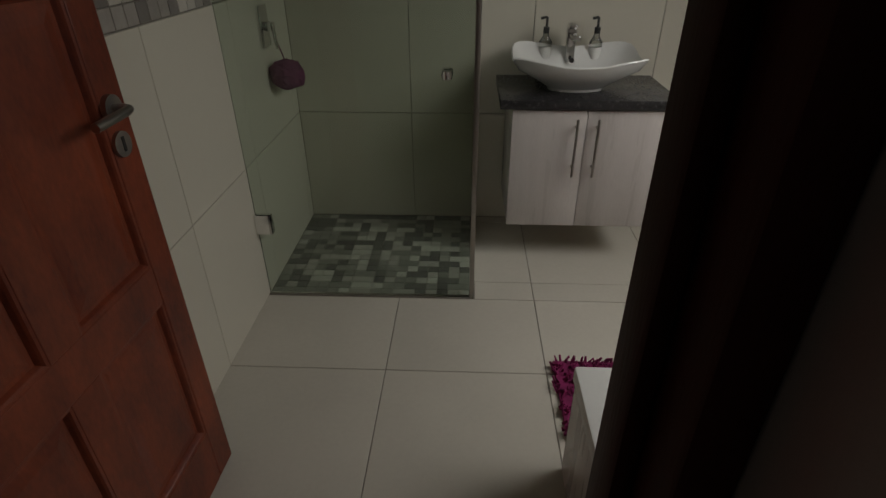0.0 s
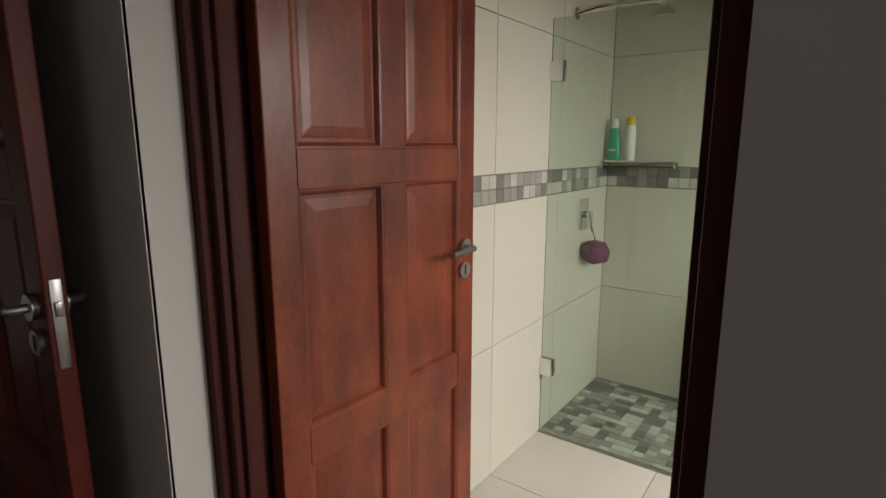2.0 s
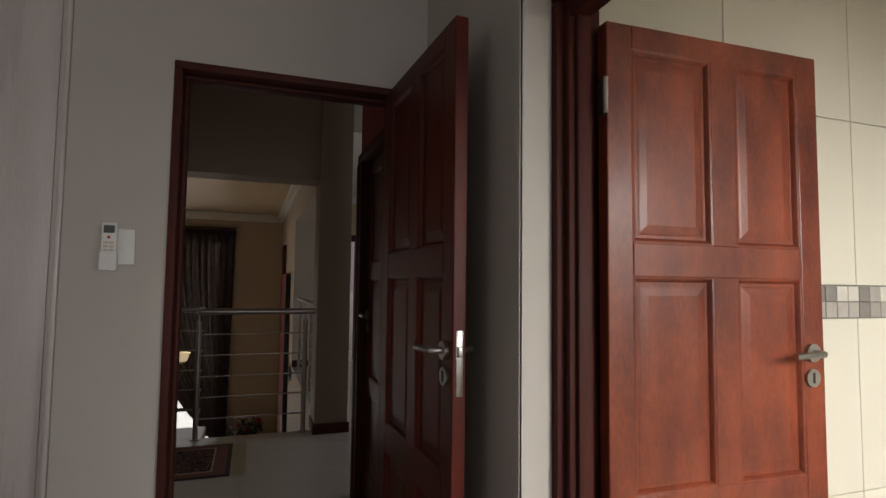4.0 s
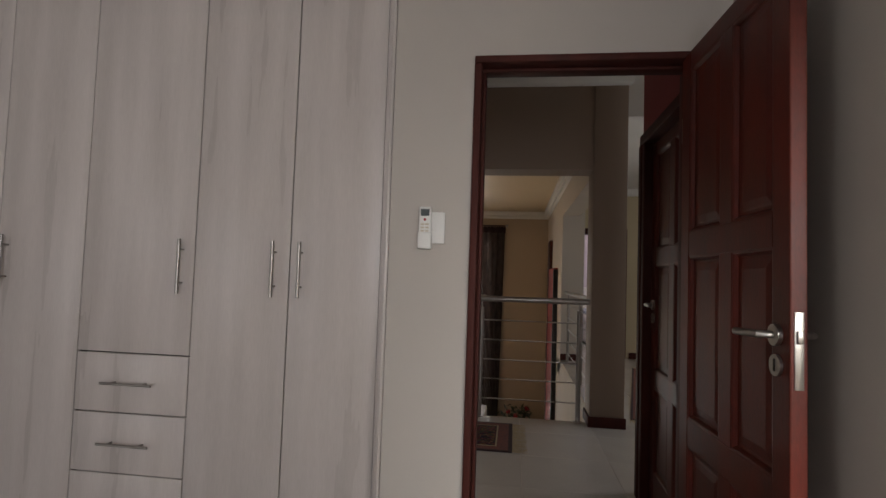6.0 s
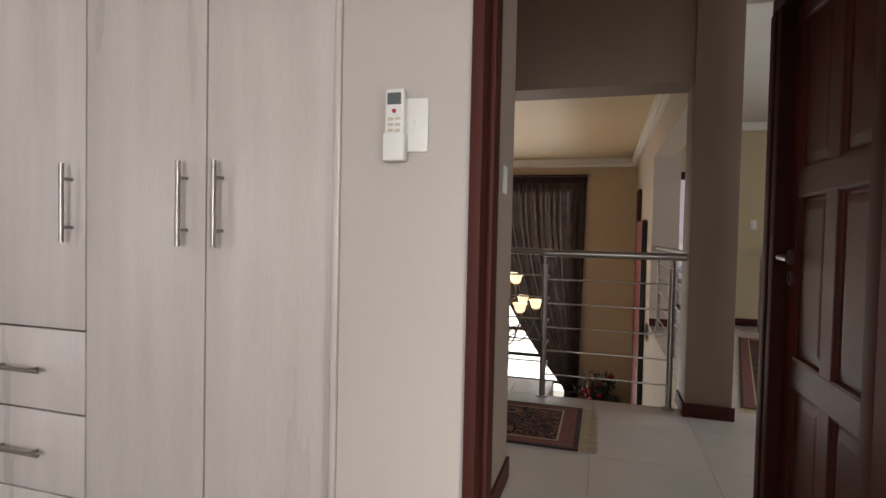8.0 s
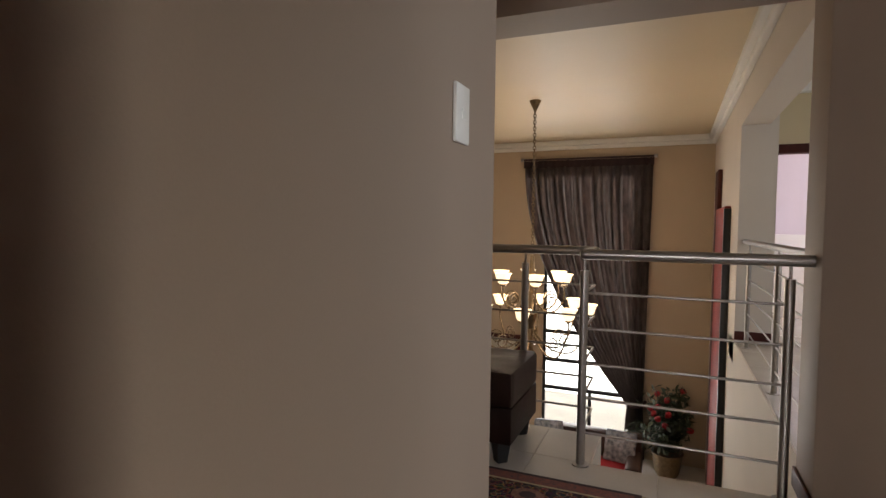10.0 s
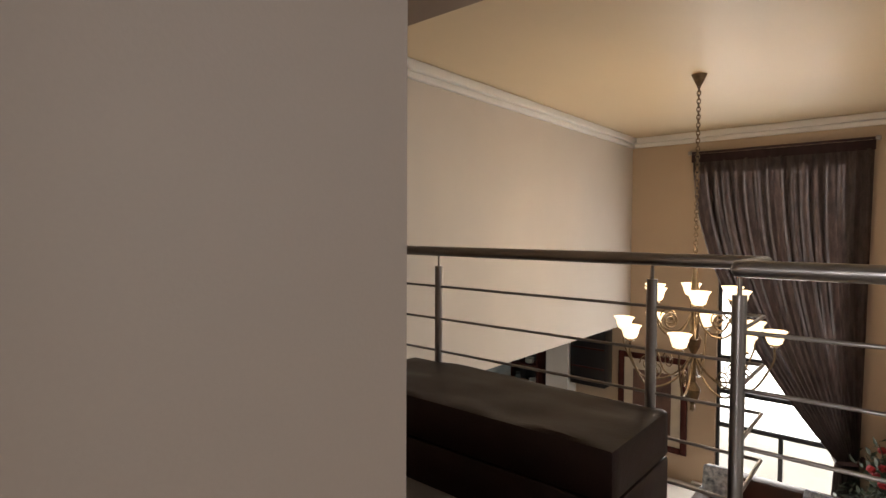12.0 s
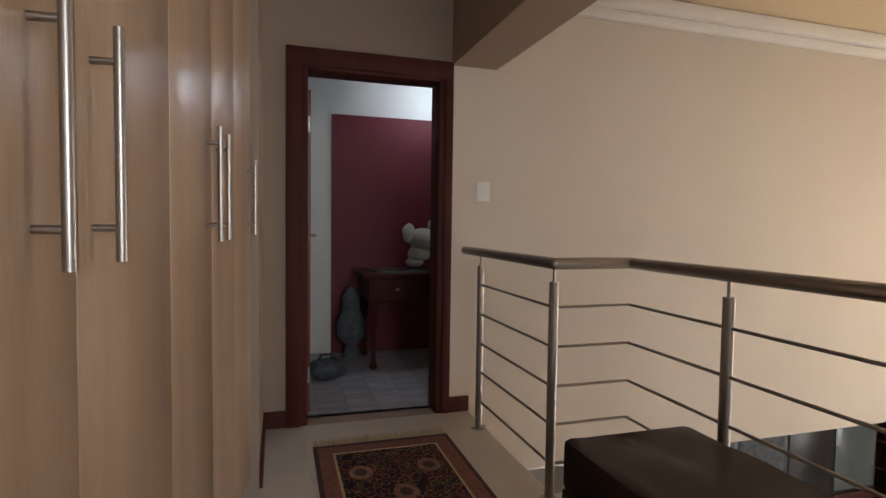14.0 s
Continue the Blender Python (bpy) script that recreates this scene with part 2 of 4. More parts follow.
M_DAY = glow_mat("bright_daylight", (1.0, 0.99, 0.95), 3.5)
M_LAWNGLARE = mat("overexposed_lawn", (0.5, 0.47, 0.42), 0.8, scale=2, amount=0.2)


# ---- mesh helpers ----
def bx(bm, x0, x1, y0, y1, z0, z1, bev=0.0, seg=2):
    t = bmesh.new()
    bmesh.ops.create_cube(t, size=1.0)
    for v in t.verts:
        v.co = ((x0 + x1) / 2 + v.co.x * (x1 - x0), (y0 + y1) / 2 + v.co.y * (y1 - y0), (z0 + z1) / 2 + v.co.z * (z1 - z0))
    if bev:
        bmesh.ops.bevel(t, geom=t.edges[:], offset=bev, segments=seg, affect="EDGES", profile=0.5)
    join(bm, t)
    return bm


def join(bm, t):
    me = bpy.data.meshes.new("t")
    t.to_mesh(me)
    t.free()
    bm.from_mesh(me)
    bpy.data.meshes.remove(me)


def rod(bm, p0, p1, r, seg=16, r2=None):
    p0, p1 = Vector(p0), Vector(p1)
    d = p1 - p0
    m = Matrix.Translation((p0 + p1) / 2) @ d.to_track_quat("Z", "Y").to_matrix().to_4x4()
    bmesh.ops.create_cone(bm, cap_ends=True, segments=seg, radius1=r, radius2=r if r2 is None else r2, depth=d.length, matrix=m)
    return bm


def tube(bm, pts, r, seg=14):
    pts = [Vector(p) for p in pts]
    rings = []
    up = Vector((0.31, 0.17, 0.93))
    for i, p in enumerate(pts):
        d = (pts[min(i + 1, len(pts) - 1)] - pts[max(i - 1, 0)]).normalized()
        a = d.cross(up).normalized()
        b = d.cross(a).normalized()
        rings.append([bm.verts.new(p + (a * math.cos(k * 6.2832 / seg) + b * math.sin(k * 6.2832 / seg)) * r) for k in range(seg)])
    for q, w in zip(rings, rings[1:]):
        for k in range(seg):
            bm.faces.new((q[k], q[(k + 1) % seg], w[(k + 1) % seg], w[k]))
    bm.faces.new(rings[0][::-1])
    bm.faces.new(rings[-1])
    return bm


def lathe(bm, prof, at=(0, 0, 0), seg=20, sx=1.0, sy=1.0):
    rings = [[bm.verts.new((at[0] + sx * r * math.cos(k * 6.2832 / seg), at[1] + sy * r * math.sin(k * 6.2832 / seg), at[2] + z)) for k in range(seg)] for r, z in prof]
    for q, w in zip(rings, rings[1:]):
        for k in range(seg):
            bm.faces.new((q[k], q[(k + 1) % seg], w[(k + 1) % seg], w[k]))
    if prof[0][0] > 1e-4:
        bm.faces.new(rings[0][::-1])
    if prof[-1][0] > 1e-4:
        bm.faces.new(rings[-1])
    return bm


def mesh(name, bm, material, smooth=True):
    bmesh.ops.recalc_face_normals(bm, faces=bm.faces[:])
    me = bpy.data.meshes.new(name)
    bm.to_mesh(me)
    bm.free()
    me.materials.append(material)
    if smooth:
        for p in me.polygons:
            p.use_smooth = True
        me.set_sharp_from_angle(angle=radians(28))
    return me


def part(name, bm, material, parent=None, label="", smooth=True):
    ob = new(name, mesh(name, bm, material, smooth))
    ob.parent = parent
    return tagged(ob, label)


def thing(name, label, category, at=(0, 0, 0), turn=0.0, group=""):
    e = new(name)
    e.empty_display_size = 0.1
    e.matrix_world = pose(*at, 0, 0, turn)
    return tagged(e, label, category, group)


def B(*boxes, bev=0.0):
    bm = bmesh.new()
    for b in boxes:
        bx(bm, *b, bev=bev)
    return bm


def struct(name, label, category, material, *boxes, bev=0.0):
    ob = part(name, B(*boxes, bev=bev), material)
    return tagged(ob, label, category, kind="structure")


# ---- structure ----
H = 2.78      # upper ceiling
HL = 3.06     # landing ceiling
LOW = -3.0    # lower floor
UNDER = -0.45
# bedroom
struct("wall_bedroom_west", "greige painted bedroom wall beside the open door", "wall", M_GREY,
       (-1.05, -0.92, 0.12, 0.445, 0, HL), (-1.05, -0.92, 1.31, 1.42, 0, HL), (-1.05, -0.92, 0.445, 1.31, 2.12, HL), (-1.75, -1.60, -3.35, 0.2, 0, HL))
# Opening from x 2.9 to 4.7 is unseen, made for the added fill light.
struct("wall_bedroom_north", "greige painted wall round the bathroom door", "wall", M_GREY,
       (-1.05, -0.05, 1.42, 1.66, 0, H), (0.957, 2.9, 1.42, 1.66, 0, H), (4.7, 5.0, 1.42, 1.66, 0, H), (2.9, 4.7, 1.42, 1.66, 0, 0.7), (2.9, 4.7, 1.42, 1.66, 2.2, H), (-0.05, 0.957, 1.42, 1.66, 2.14, H))
struct("trim_plaster", "pale plaster edge beside the bathroom door", "trim", M_GREY, (-0.05, -0.045, 1.414, 1.51, 0, 2.139), (-0.062, -0.045, 1.412, 1.4195, 0, 2.139))
struct("wall_bedroom_south", "plain greige bedroom wall with a tall glazed opening", "wall", M_GREY,
       (-1.75, 2.1, -3.5, -3.35, 0, H), (4.1, 5.0, -3.5, -3.35, 0, H), (2.1, 4.1, -3.5, -3.35, 2.1, H))
struct("wall_bedroom_east", "plain greige bedroom wall", "wall", M_GREY, (5.0, 5.15, -3.5, 1.66, 0, H))
struct("ceiling_bedroom", "white painted bedroom ceiling", "ceiling", M_WHITE, (-1.75, 5.15, -3.5, 1.66, H, H + 0.1))
struct("floor_bedroom", "beige carpeted bedroom floor", "floor", M_CARPET, (-1.05, 5.15, -3.5, 1.66, -0.25, 0.0))
# bathroom
struct("wall_bathroom_west", "plastered bathroom wall behind cream tiles", "wall", M_GROUT, (-0.22, -0.098, 1.66, 4.2, 0, H))
struct("wall_bathroom_back", "plastered bathroom wall behind cream tiles", "wall", M_GROUT, (-0.22, 2.55, 4.068, 4.2, 0, H))
struct("wall_bathroom_east", "cream bathroom wall with a window opening", "wall", M_TILE,
       (2.4, 2.55, 1.66, 2.2, 0, H), (2.4, 2.55, 3.3, 4.068, 0, H), (2.4, 2.55, 2.2, 3.3, 0, 1.2), (2.4, 2.55, 2.2, 3.3, 2.3, H))
struct("ceiling_bathroom", "white painted bathroom ceiling", "ceiling", M_WHITE, (-0.22, 2.55, 1.66, 4.2, 2.70, 2.8))
struct("cornice_bathroom", "white cornice along the bathroom ceiling", "cornice", M_WHITE, (-0.09, 2.4, 3.98, 4.06, 2.62, 2.70), (-0.09, -0.02, 1.66, 3.98, 2.62, 2.70), bev=0.02)
floor_bath = struct("floor_bathroom", "grey grout bed of the bathroom floor", "floor", M_GROUT, (-0.22, 2.55, 1.66, 4.2, -0.2, -0.004))
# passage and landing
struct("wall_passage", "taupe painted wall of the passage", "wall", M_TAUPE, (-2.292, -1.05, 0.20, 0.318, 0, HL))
struct("wall_red", "oxblood red painted passage wall with a door", "wall", M_RED,
       (-2.17, -2.06, 1.38, 1.52, 0, HL), (-1.16, -1.05, 1.38, 1.52, 0, HL), (-2.06, -1.16, 1.38, 1.52, 2.1, HL))
struct("floor_landing", "pale landing slab under the tiles", "floor", M_BEIGE,
       (-3.74, -1.05, -2.94, 5.0, -0.25, -0.004), (-4.14, -3.74, -1.81, 0.39, -0.25, -0.004), (-8.0, -3.74, 1.36, 5.0, -0.25, -0.004))
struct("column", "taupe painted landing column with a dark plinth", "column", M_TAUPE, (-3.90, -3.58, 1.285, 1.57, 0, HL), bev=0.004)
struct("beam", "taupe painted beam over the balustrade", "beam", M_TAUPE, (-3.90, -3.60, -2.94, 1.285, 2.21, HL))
struct("ceiling_landing", "white painted landing ceiling", "ceiling", M_WHITE, (-3.60, -1.05, -2.94, 5.0, HL, HL + 0.1), (-8.0, -3.62, 1.57, 5.0, H, H + 0.1), (-3.64, -3.60, 1.57, 5.0, H - 0.1, HL))
struct("cornice_landing", "white cornice of the landing", "cornice", M_WHITE, (-3.604, -3.50, -2.944, 1.60, 2.95, HL - 0.002), (-3.50, -2.3, -2.944, -2.84, 2.951, HL - 0.003), bev=0.015)
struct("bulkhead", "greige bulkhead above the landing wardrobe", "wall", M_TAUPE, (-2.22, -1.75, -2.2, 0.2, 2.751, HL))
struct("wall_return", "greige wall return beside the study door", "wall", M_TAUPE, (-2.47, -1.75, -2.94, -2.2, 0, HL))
# double-height hall
struct("wall_south", "beige hall wall above the open lower room, with the study door", "wall", M_BEIGE,
       (-11.27, -3.60, -3.10, -2.94, UNDER, H))
struct("wall_study_door", "taupe wall round the study door", "wall", M_TAUPE,
       (-3.60, -3.56, -3.10, -2.94, UNDER, HL), (-2.68, -1.6, -3.10, -2.94, UNDER, HL), (-3.56, -2.68, -3.10, -2.94, 2.14, HL), (-3.56, -2.68, -3.10, -2.94, UNDER, 0.0))
struct("wall_west", "tan hall wall with a tall window", "wall", M_TAN,
       (-11.45, -11.27, -7.1, -1.53, LOW, H), (-11.45, -11.27, 0.25, 5.0, LOW, H), (-11.45, -11.27, -1.53, 0.25, 2.3, H), (-11.45, -11.27, -1.53, 0.25, LOW, -2.94))
struct("wall_hall_north", "pale hall wall with an opening to the upper landing", "wall", M_BEIGE,
       (-11.27, -7.45, 1.36, 1.70, LOW, H), (-7.45, -3.90, 1.36, 1.62, LOW, -0.25), (-7.45, -3.90, 1.36, 1.62, 2.26, H))
struct("ceiling_hall", "cream painted hall ceiling", "ceiling", M_CREAM, (-11.45, -3.75, -3.1, 1.62, H + 0.003, H + 0.1))
struct("cornice_hall", "white moulded cornice round the hall", "cornice", M_WHITE,
       (-11.27, -11.16, -2.94, 1.36, 2.685, H), (-11.16, -3.90, -2.94, -2.83, 2.685, H), (-11.16, -3.90, 1.25, 1.36, 2.685, H), (-3.99, -3.90, -2.83, 1.25, 2.685, H),
       (-11.27, -11.21, -2.94, 1.36, 2.615, 2.685), (-11.21, -3.90, -2.94, -2.88, 2.615, 2.685), (-11.21, -3.90, 1.30, 1.36, 2.615, 2.685), bev=0.015)
struct("floor_hall", "pale tiled floor of the lower hall", "floor", M_LTILE, (-11.45, 0.2, -7.1, 5.0, LOW - 0.2, LOW))
struct("wall_lower_east", "beige lower wall under the landing", "wall", M_BEIGE, (-2.0, -1.8, -7.1, 1.5, LOW, -0.25))
struct("wall_lower_south", "beige lower wall with a window opening", "wall", M_BEIGE,
       (-11.45, -8.6, -7.1, -6.95, LOW, UNDER), (-5.4, -1.8, -7.1, -6.95, LOW, UNDER), (-8.6, -5.4, -7.1, -6.95, LOW, -2.5), (-8.6, -5.4, -7.1, -6.95, -0.6, UNDER))
struct("ceiling_lower", "white ceiling of the lower room", "ceiling", M_WHITE, (-11.45, -1.8, -7.1, -3.1, UNDER, -0.26))
struct("wall_lower_pier", "white pier in the lower room", "wall", M_WHITE, (-11.26, -10.9, -4.4, -3.95, LOW, UNDER))
# upper landing north
struct("wall_yellow", "straw coloured wall of the upper landing with a doorway", "wall", M_YELLOW,
       (-8.12, -8.0, 2.45, 5.0, 0, H), (-8.12, -8.0, 1.70, 2.45, 2.12, H))
struct("wall_landing_north", "straw coloured outer wall with a window", "wall", M_YELLOW,
       (-8.12, -4.8, 5.0, 5.15, LOW, HL), (-2.6, -0.2, 5.0, 5.15, LOW, HL), (-4.8, -2.6, 5.0, 5.15, LOW, 1.0), (-4.8, -2.6, 5.0, 5.15, 2.5, HL))
struct("wall_landing_east", "taupe wall closing the upper landing", "wall", M_TAUPE, (-1.05, -0.9, 1.66, 5.0, 0, HL))
struct("cornice_upper_landing", "white cornice of the upper landing", "cornice", M_WHITE, (-8.0, -7.9, 1.7, 5.0, 2.66, H), bev=0.02)
struct("wall_pink_room", "lilac painted walls of the bedroom beyond", "wall", M_PINK,
       (-11.27, -8.12, 4.4, 4.5, 0, H), (-11.26, -11.2, 1.70, 4.4, 0, H), (-11.2, -8.12, 1.70, 1.72, 0, H))
struct("floor_pink_room", "pale floor of the lilac bedroom", "floor", M_LTILE, (-11.27, -8.0, 1.70, 4.5, -0.25, 0))
struct("ceiling_pink_room", "white ceiling of the lilac bedroom", "ceiling", M_WHITE, (-11.27, -8.12, 1.70, 4.5, H, H + 0.1))
# study
struct("floor_study", "grout bed of the study floor", "floor", M_GROUT, (-5.6, -1.6, -4.9, -3.02, -0.25, -0.004))
struct("wall_study", "white painted study walls", "wall", M_WHITE, (-5.6, -1.6, -4.9, -4.72, 0, H), (-1.75, -1.6, -4.72, -3.10, 0, H), (-5.6, -5.45, -4.72, -3.10, 0, H))
struct("wall_study_maroon", "maroon painted panel of the study wall", "wall", M_MAROON, (-5.4, -3.02, -4.72, -4.70, 0.0, 2.2))
struct("ceiling_study", "white study ceiling", "ceiling", M_WHITE, (-5.6, -1.6, -4.9, -3.10, 2.6, 2.7))
# outside
struct("ground", "pale lawn outside the house", "ground", M_GROUND, (-400, 400, -400, 400, LOW - 0.5, LOW - 0.21))
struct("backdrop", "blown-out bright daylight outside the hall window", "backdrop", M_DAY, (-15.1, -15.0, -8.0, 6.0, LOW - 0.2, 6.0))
struct("roof_slab", "plain roof closing the house", "roof", M_WHITE, (-11.6, 5.3, -7.2, 5.3, HL + 0.12, HL + 0.3))
# Added slab: its pale colour stands in for the glare on the lawn.
struct("bright_lawn", "pale slab whitened like overexposed lawn outside the hall window", "pavement", M_LAWNGLARE, (-14.99, -11.46, -6.0, 4.0, LOW - 0.208, LOW - 0.12))
# skirting
struct("baseboard_landing", "dark mahogany skirting board", "baseboard", M_DARKWOOD,
       (-2.306, -1.05, 0.318, 0.333, 0, 0.10), (-2.485, -2.47, -2.94, -2.2, 0, 0.10), (-2.60, -2.485, -2.94, -2.925, 0, 0.10), (-3.74, -3.605, -2.94, -2.925, 0, 0.10),
       (-3.575, -3.565, 1.27, 1.585, 0, 0.09), (-3.90, -3.575, 1.27, 1.285, 0, 0.09), (-2.185, -2.075, 1.362, 1.38, 0, 0.10), (-2.185, -2.17, 1.38, 1.535, 0, 0.10),
       (-7.99, -7.975, 2.5, 5.0, 0, 0.1), (-7.45, -7.435, 1.36, 1.70, 0, 0.1), bev=0.003)


# ---- doors ----
def door_leaf(name, label, w, at, turn, wood, side=1, h=2.03):
    """A six-panel leaf from its hinge edge at x = 0 to x = w, 42 mm thick, with lever handles."""
    th = 0.042
    d = thing(name, label, "door", at, turn)
    st, rails = 0.082, ((0.01, 0.20), (0.655, 0.755), (1.335, 1.425), (h - 0.065, h))
    mid = (w / 2 - 0.030, w / 2 + 0.056)
    part("stile", B((0, st, -th / 2, th / 2, 0.01, h), bev=0.004), wood, d, "", False)
    part("stile", B((w - st, w, -th / 2, th / 2, 0.01, h), bev=0.004), wood, d, "", False)
    for a, b in rails:
        part("rail", B((st, w - st, -th / 2 + 0.0006, th / 2 - 0.0006, a, b), bev=0.002), wood, d, "", False)
    for (a, b), (c, e) in zip(rails, rails[1:]):
        part("mullion", B((*mid, -th / 2 + 0.001, th / 2 - 0.001, b, c), bev=0.002), wood, d, "", False)
        for x0, x1 in ((st, mid[0]), (mid[1], w - st)):
            bm = bmesh.new()
            t = th / 2
            for s in (-1, 1):
                loops = []
                for inset, depth in ((0.0, t - 0.002), (0.006, t - 0.003), (0.010, t - 0.007), (0.015, t - 0.015), (0.024, t - 0.015), (0.030, t - 0.0135), (0.052, t - 0.0105), (0.053, t - 0.0105)):
                    loops.append([bm.verts.new((px, s * depth, pz)) for px, pz in ((x0 + inset, b + inset), (x1 - inset, b + inset), (x1 - inset, c - inset), (x0 + inset, c - inset))])
                for q, r in zip(loops, loops[1:]):
                    for k in range(4):
                        bm.faces.new((q[k], q[(k + 1) % 4], r[(k + 1) % 4], r[k]))
                bm.faces.new(loops[-1])
            part("panel", bm, wood, d, "", False)
    for s in (-1, 1):
        hd = part("handle", tube(rod(bmesh.new(), (w - 0.055, s * th / 2, 1.115), (w - 0.055, s * (th / 2 + 0.012), 1.115), 0.027, 20),
                                 [(w - 0.055, s * 0.021, 1.115), (w - 0.055, s * 0.055, 1.115), (w - 0.060, s * 0.066, 1.115), (w - 0.075, s * 0.070, 1.115), (w - 0.175, s * 0.070, 1.112)], 0.0095, 16), M_STEEL, d, "brushed steel lever handle")
        part("escutcheon", rod(bmesh.new(), (w - 0.055, s * th / 2, 1.04), (w - 0.055, s * (th / 2 + 0.008), 1.04), 0.027, 20), M_STEEL, d, "round steel key plate")
        part("keyhole", B((w - 0.059, w - 0.051, s * (th / 2 + 0.0085) - 0.001, s * (th / 2 + 0.0085) + 0.001, 1.025, 1.056)), M_GAP, d)
    part("lock_plate", B((w, w + 0.0025, -0.011, 0.011, 0.99, 1.175), bev=0.001), M_STEEL, d, "bright steel lock plate")
    part("latch", B((w + 0.002, w + 0.010, -0.007, 0.007, 1.10, 1.13), bev=0.002), M_STEEL, d)
    for z in (0.25, 1.82):
        part("hinge", rod(B((-0.003, 0.0, -0.02, 0.02, z - 0.05, z + 0.05)), (-0.006, side * 0.024, z - 0.05), (-0.006, side * 0.024, z + 0.05), 0.007), M_STEEL, d, "worn steel butt hinge")
    return d


# bathroom door, standing open into the bathroom
door_leaf("door_bathroom", "red-brown mahogany six-panel door standing open", 0.765, (0.028, 1.625, 0), 88.3, M_MAHOG, -1)
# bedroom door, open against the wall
door_leaf("door_bedroom", "shade-darkened mahogany six-panel door standing open beside the wall", 0.75, (-0.945, 1.268, 0), 2.5, M_DIMMAHOG, 1, 2.10)
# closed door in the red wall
dd = door_leaf("door_passage", "closed mahogany panel door in the red wall", 0.80, (-1.21, 1.42, 0), 180, M_DIMMAHOG, 1)
# study door, open into the study
door_leaf("door_study", "mahogany door opened into the study", 0.80, (-2.725, -3.13, 0), -92, M_MAHOG, 1)


def frame_set(name, label, boxes, wood):
    f = thing(name, label, "door frame")
    tagged(f, kind="structure")
    for n, b in zip(("jamb", "jamb", "head"), boxes):
        part(n, B(*b, bev=0.006), wood, f)
    return f


frame_set("door_frame_bathroom", "dark mahogany frame of the bathroom door",
          [[(-0.05, -0.020, 1.512, 1.655, 0, 2.10), (-0.020, 0.004, 1.535, 1.62, 0, 2.10), (0.004, 0.018, 1.555, 1.60, 0, 2.10)],
           [(0.918, 0.957, 1.505, 1.655, 0, 2.10), (0.900, 0.918, 1.555, 1.60, 0, 2.10)],
           [(-0.045, 0.957, 1.508, 1.655, 2.10, 2.139), (-0.02, 0.918, 1.54, 1.60, 2.05, 2.10)]], M_DARKWOOD)
frame_set("door_frame_bedroom", "dark mahogany frame of the bedroom door",
          [[(-1.06, -0.905, 0.445, 0.475, 0, 2.09), (-1.04, -0.97, 0.475, 0.49, 0, 2.07)], [(-1.06, -0.905, 1.285, 1.31, 0, 2.09), (-1.04, -0.97, 1.262, 1.285, 0, 2.07)],
           [(-1.06, -0.905, 0.445, 1.31, 2.09, 2.12), (-1.04, -0.97, 0.475, 1.285, 2.075, 2.09)]], M_DARKWOOD)
frame_set("door_frame_passage", "dark mahogany frame in the red wall",
          [[(-2.07, -2.015, 1.352, 1.54, 0, 2.05), (-2.13, -2.07, 1.345, 1.38, 0, 2.05)], [(-1.205, -1.15, 1.352, 1.54, 0, 2.05)], [(-2.13, -1.15, 1.35, 1.54, 2.05, 2.11)]], M_DARKWOOD)
frame_set("door_frame_study", "dark mahogany frame of the study door",
          [[(-2.68, -2.595, -2.955, -2.915, 0, 2.12), (-2.72, -2.66, -3.11, -2.93, 0, 2.11)], [(-3.605, -3.55, -2.955, -2.915, 0, 2.12), (-3.575, -3.515, -3.11, -2.93, 0, 2.11)],
           [(-3.605, -2.595, -2.955, -2.915, 2.12, 2.225), (-3.56, -2.68, -3.11, -2.93, 2.10, 2.139)]], M_DARKWOOD)
frame_set("door_frame_lilac_room", "dark mahogany frame of the doorway to the lilac bedroom",
          [[(-8.13, -7.98, 1.702, 1.74, 0, 2.1)], [(-8.13, -7.98, 2.41, 2.45, 0, 2.1)], [(-8.13, -7.98, 1.702, 2.45, 2.02, 2.12)]], M_DARKWOOD)


# ---- fitted wardrobes ----
def bar_handle(parent, x, y, z0, z1, out=1, upright=True):
    """A steel bar on two stand-offs, on a face that looks along +x (out = 1) or -x."""
    bm = bmesh.new()
    if upright:
        rod(bm, (x + out * 0.035, y, z0), (x + out * 0.035, y, z1), 0.0075, 16)
        for z in (z0 + 0.045, z1 - 0.045):
            rod(bm, (x, y, z), (x + out * 0.035, y, z), 0.005, 14)
    else:
        rod(bm, (x + out * 0.035, z0, y), (x + out * 0.035, z1, y), 0.006, 16)
        for yy in (z0 + 0.045, z1 - 0.045):
            rod(bm, (x, yy, y), (x + out * 0.035, yy, y), 0.005, 14)
    return part("handle", bm, M_STEEL, parent, "brushed steel bar handle")


FX = -0.965
ward = thing("bedroom_wardrobe", "tall bleached-wood fitted wardrobe with drawers and steel handles", "wardrobe")
part("carcass", B((-1.59, FX - 0.022, -3.34, 0.098, 0.05, H - 0.005)), M_GAP, ward)
part("plinth", B((-1.59, FX - 0.05, -3.34, 0.098, 0, 0.05)), M_PALEWOOD, ward, "bleached wood plinth")
part("side_trim", B((FX - 0.03, FX + 0.008, 0.075, 0.117, 0, H - 0.005), (FX + 0.0, FX + 0.052, 0.098, 0.1185, 0, H - 0.005), bev=0.008), M_PALEWOOD, ward)


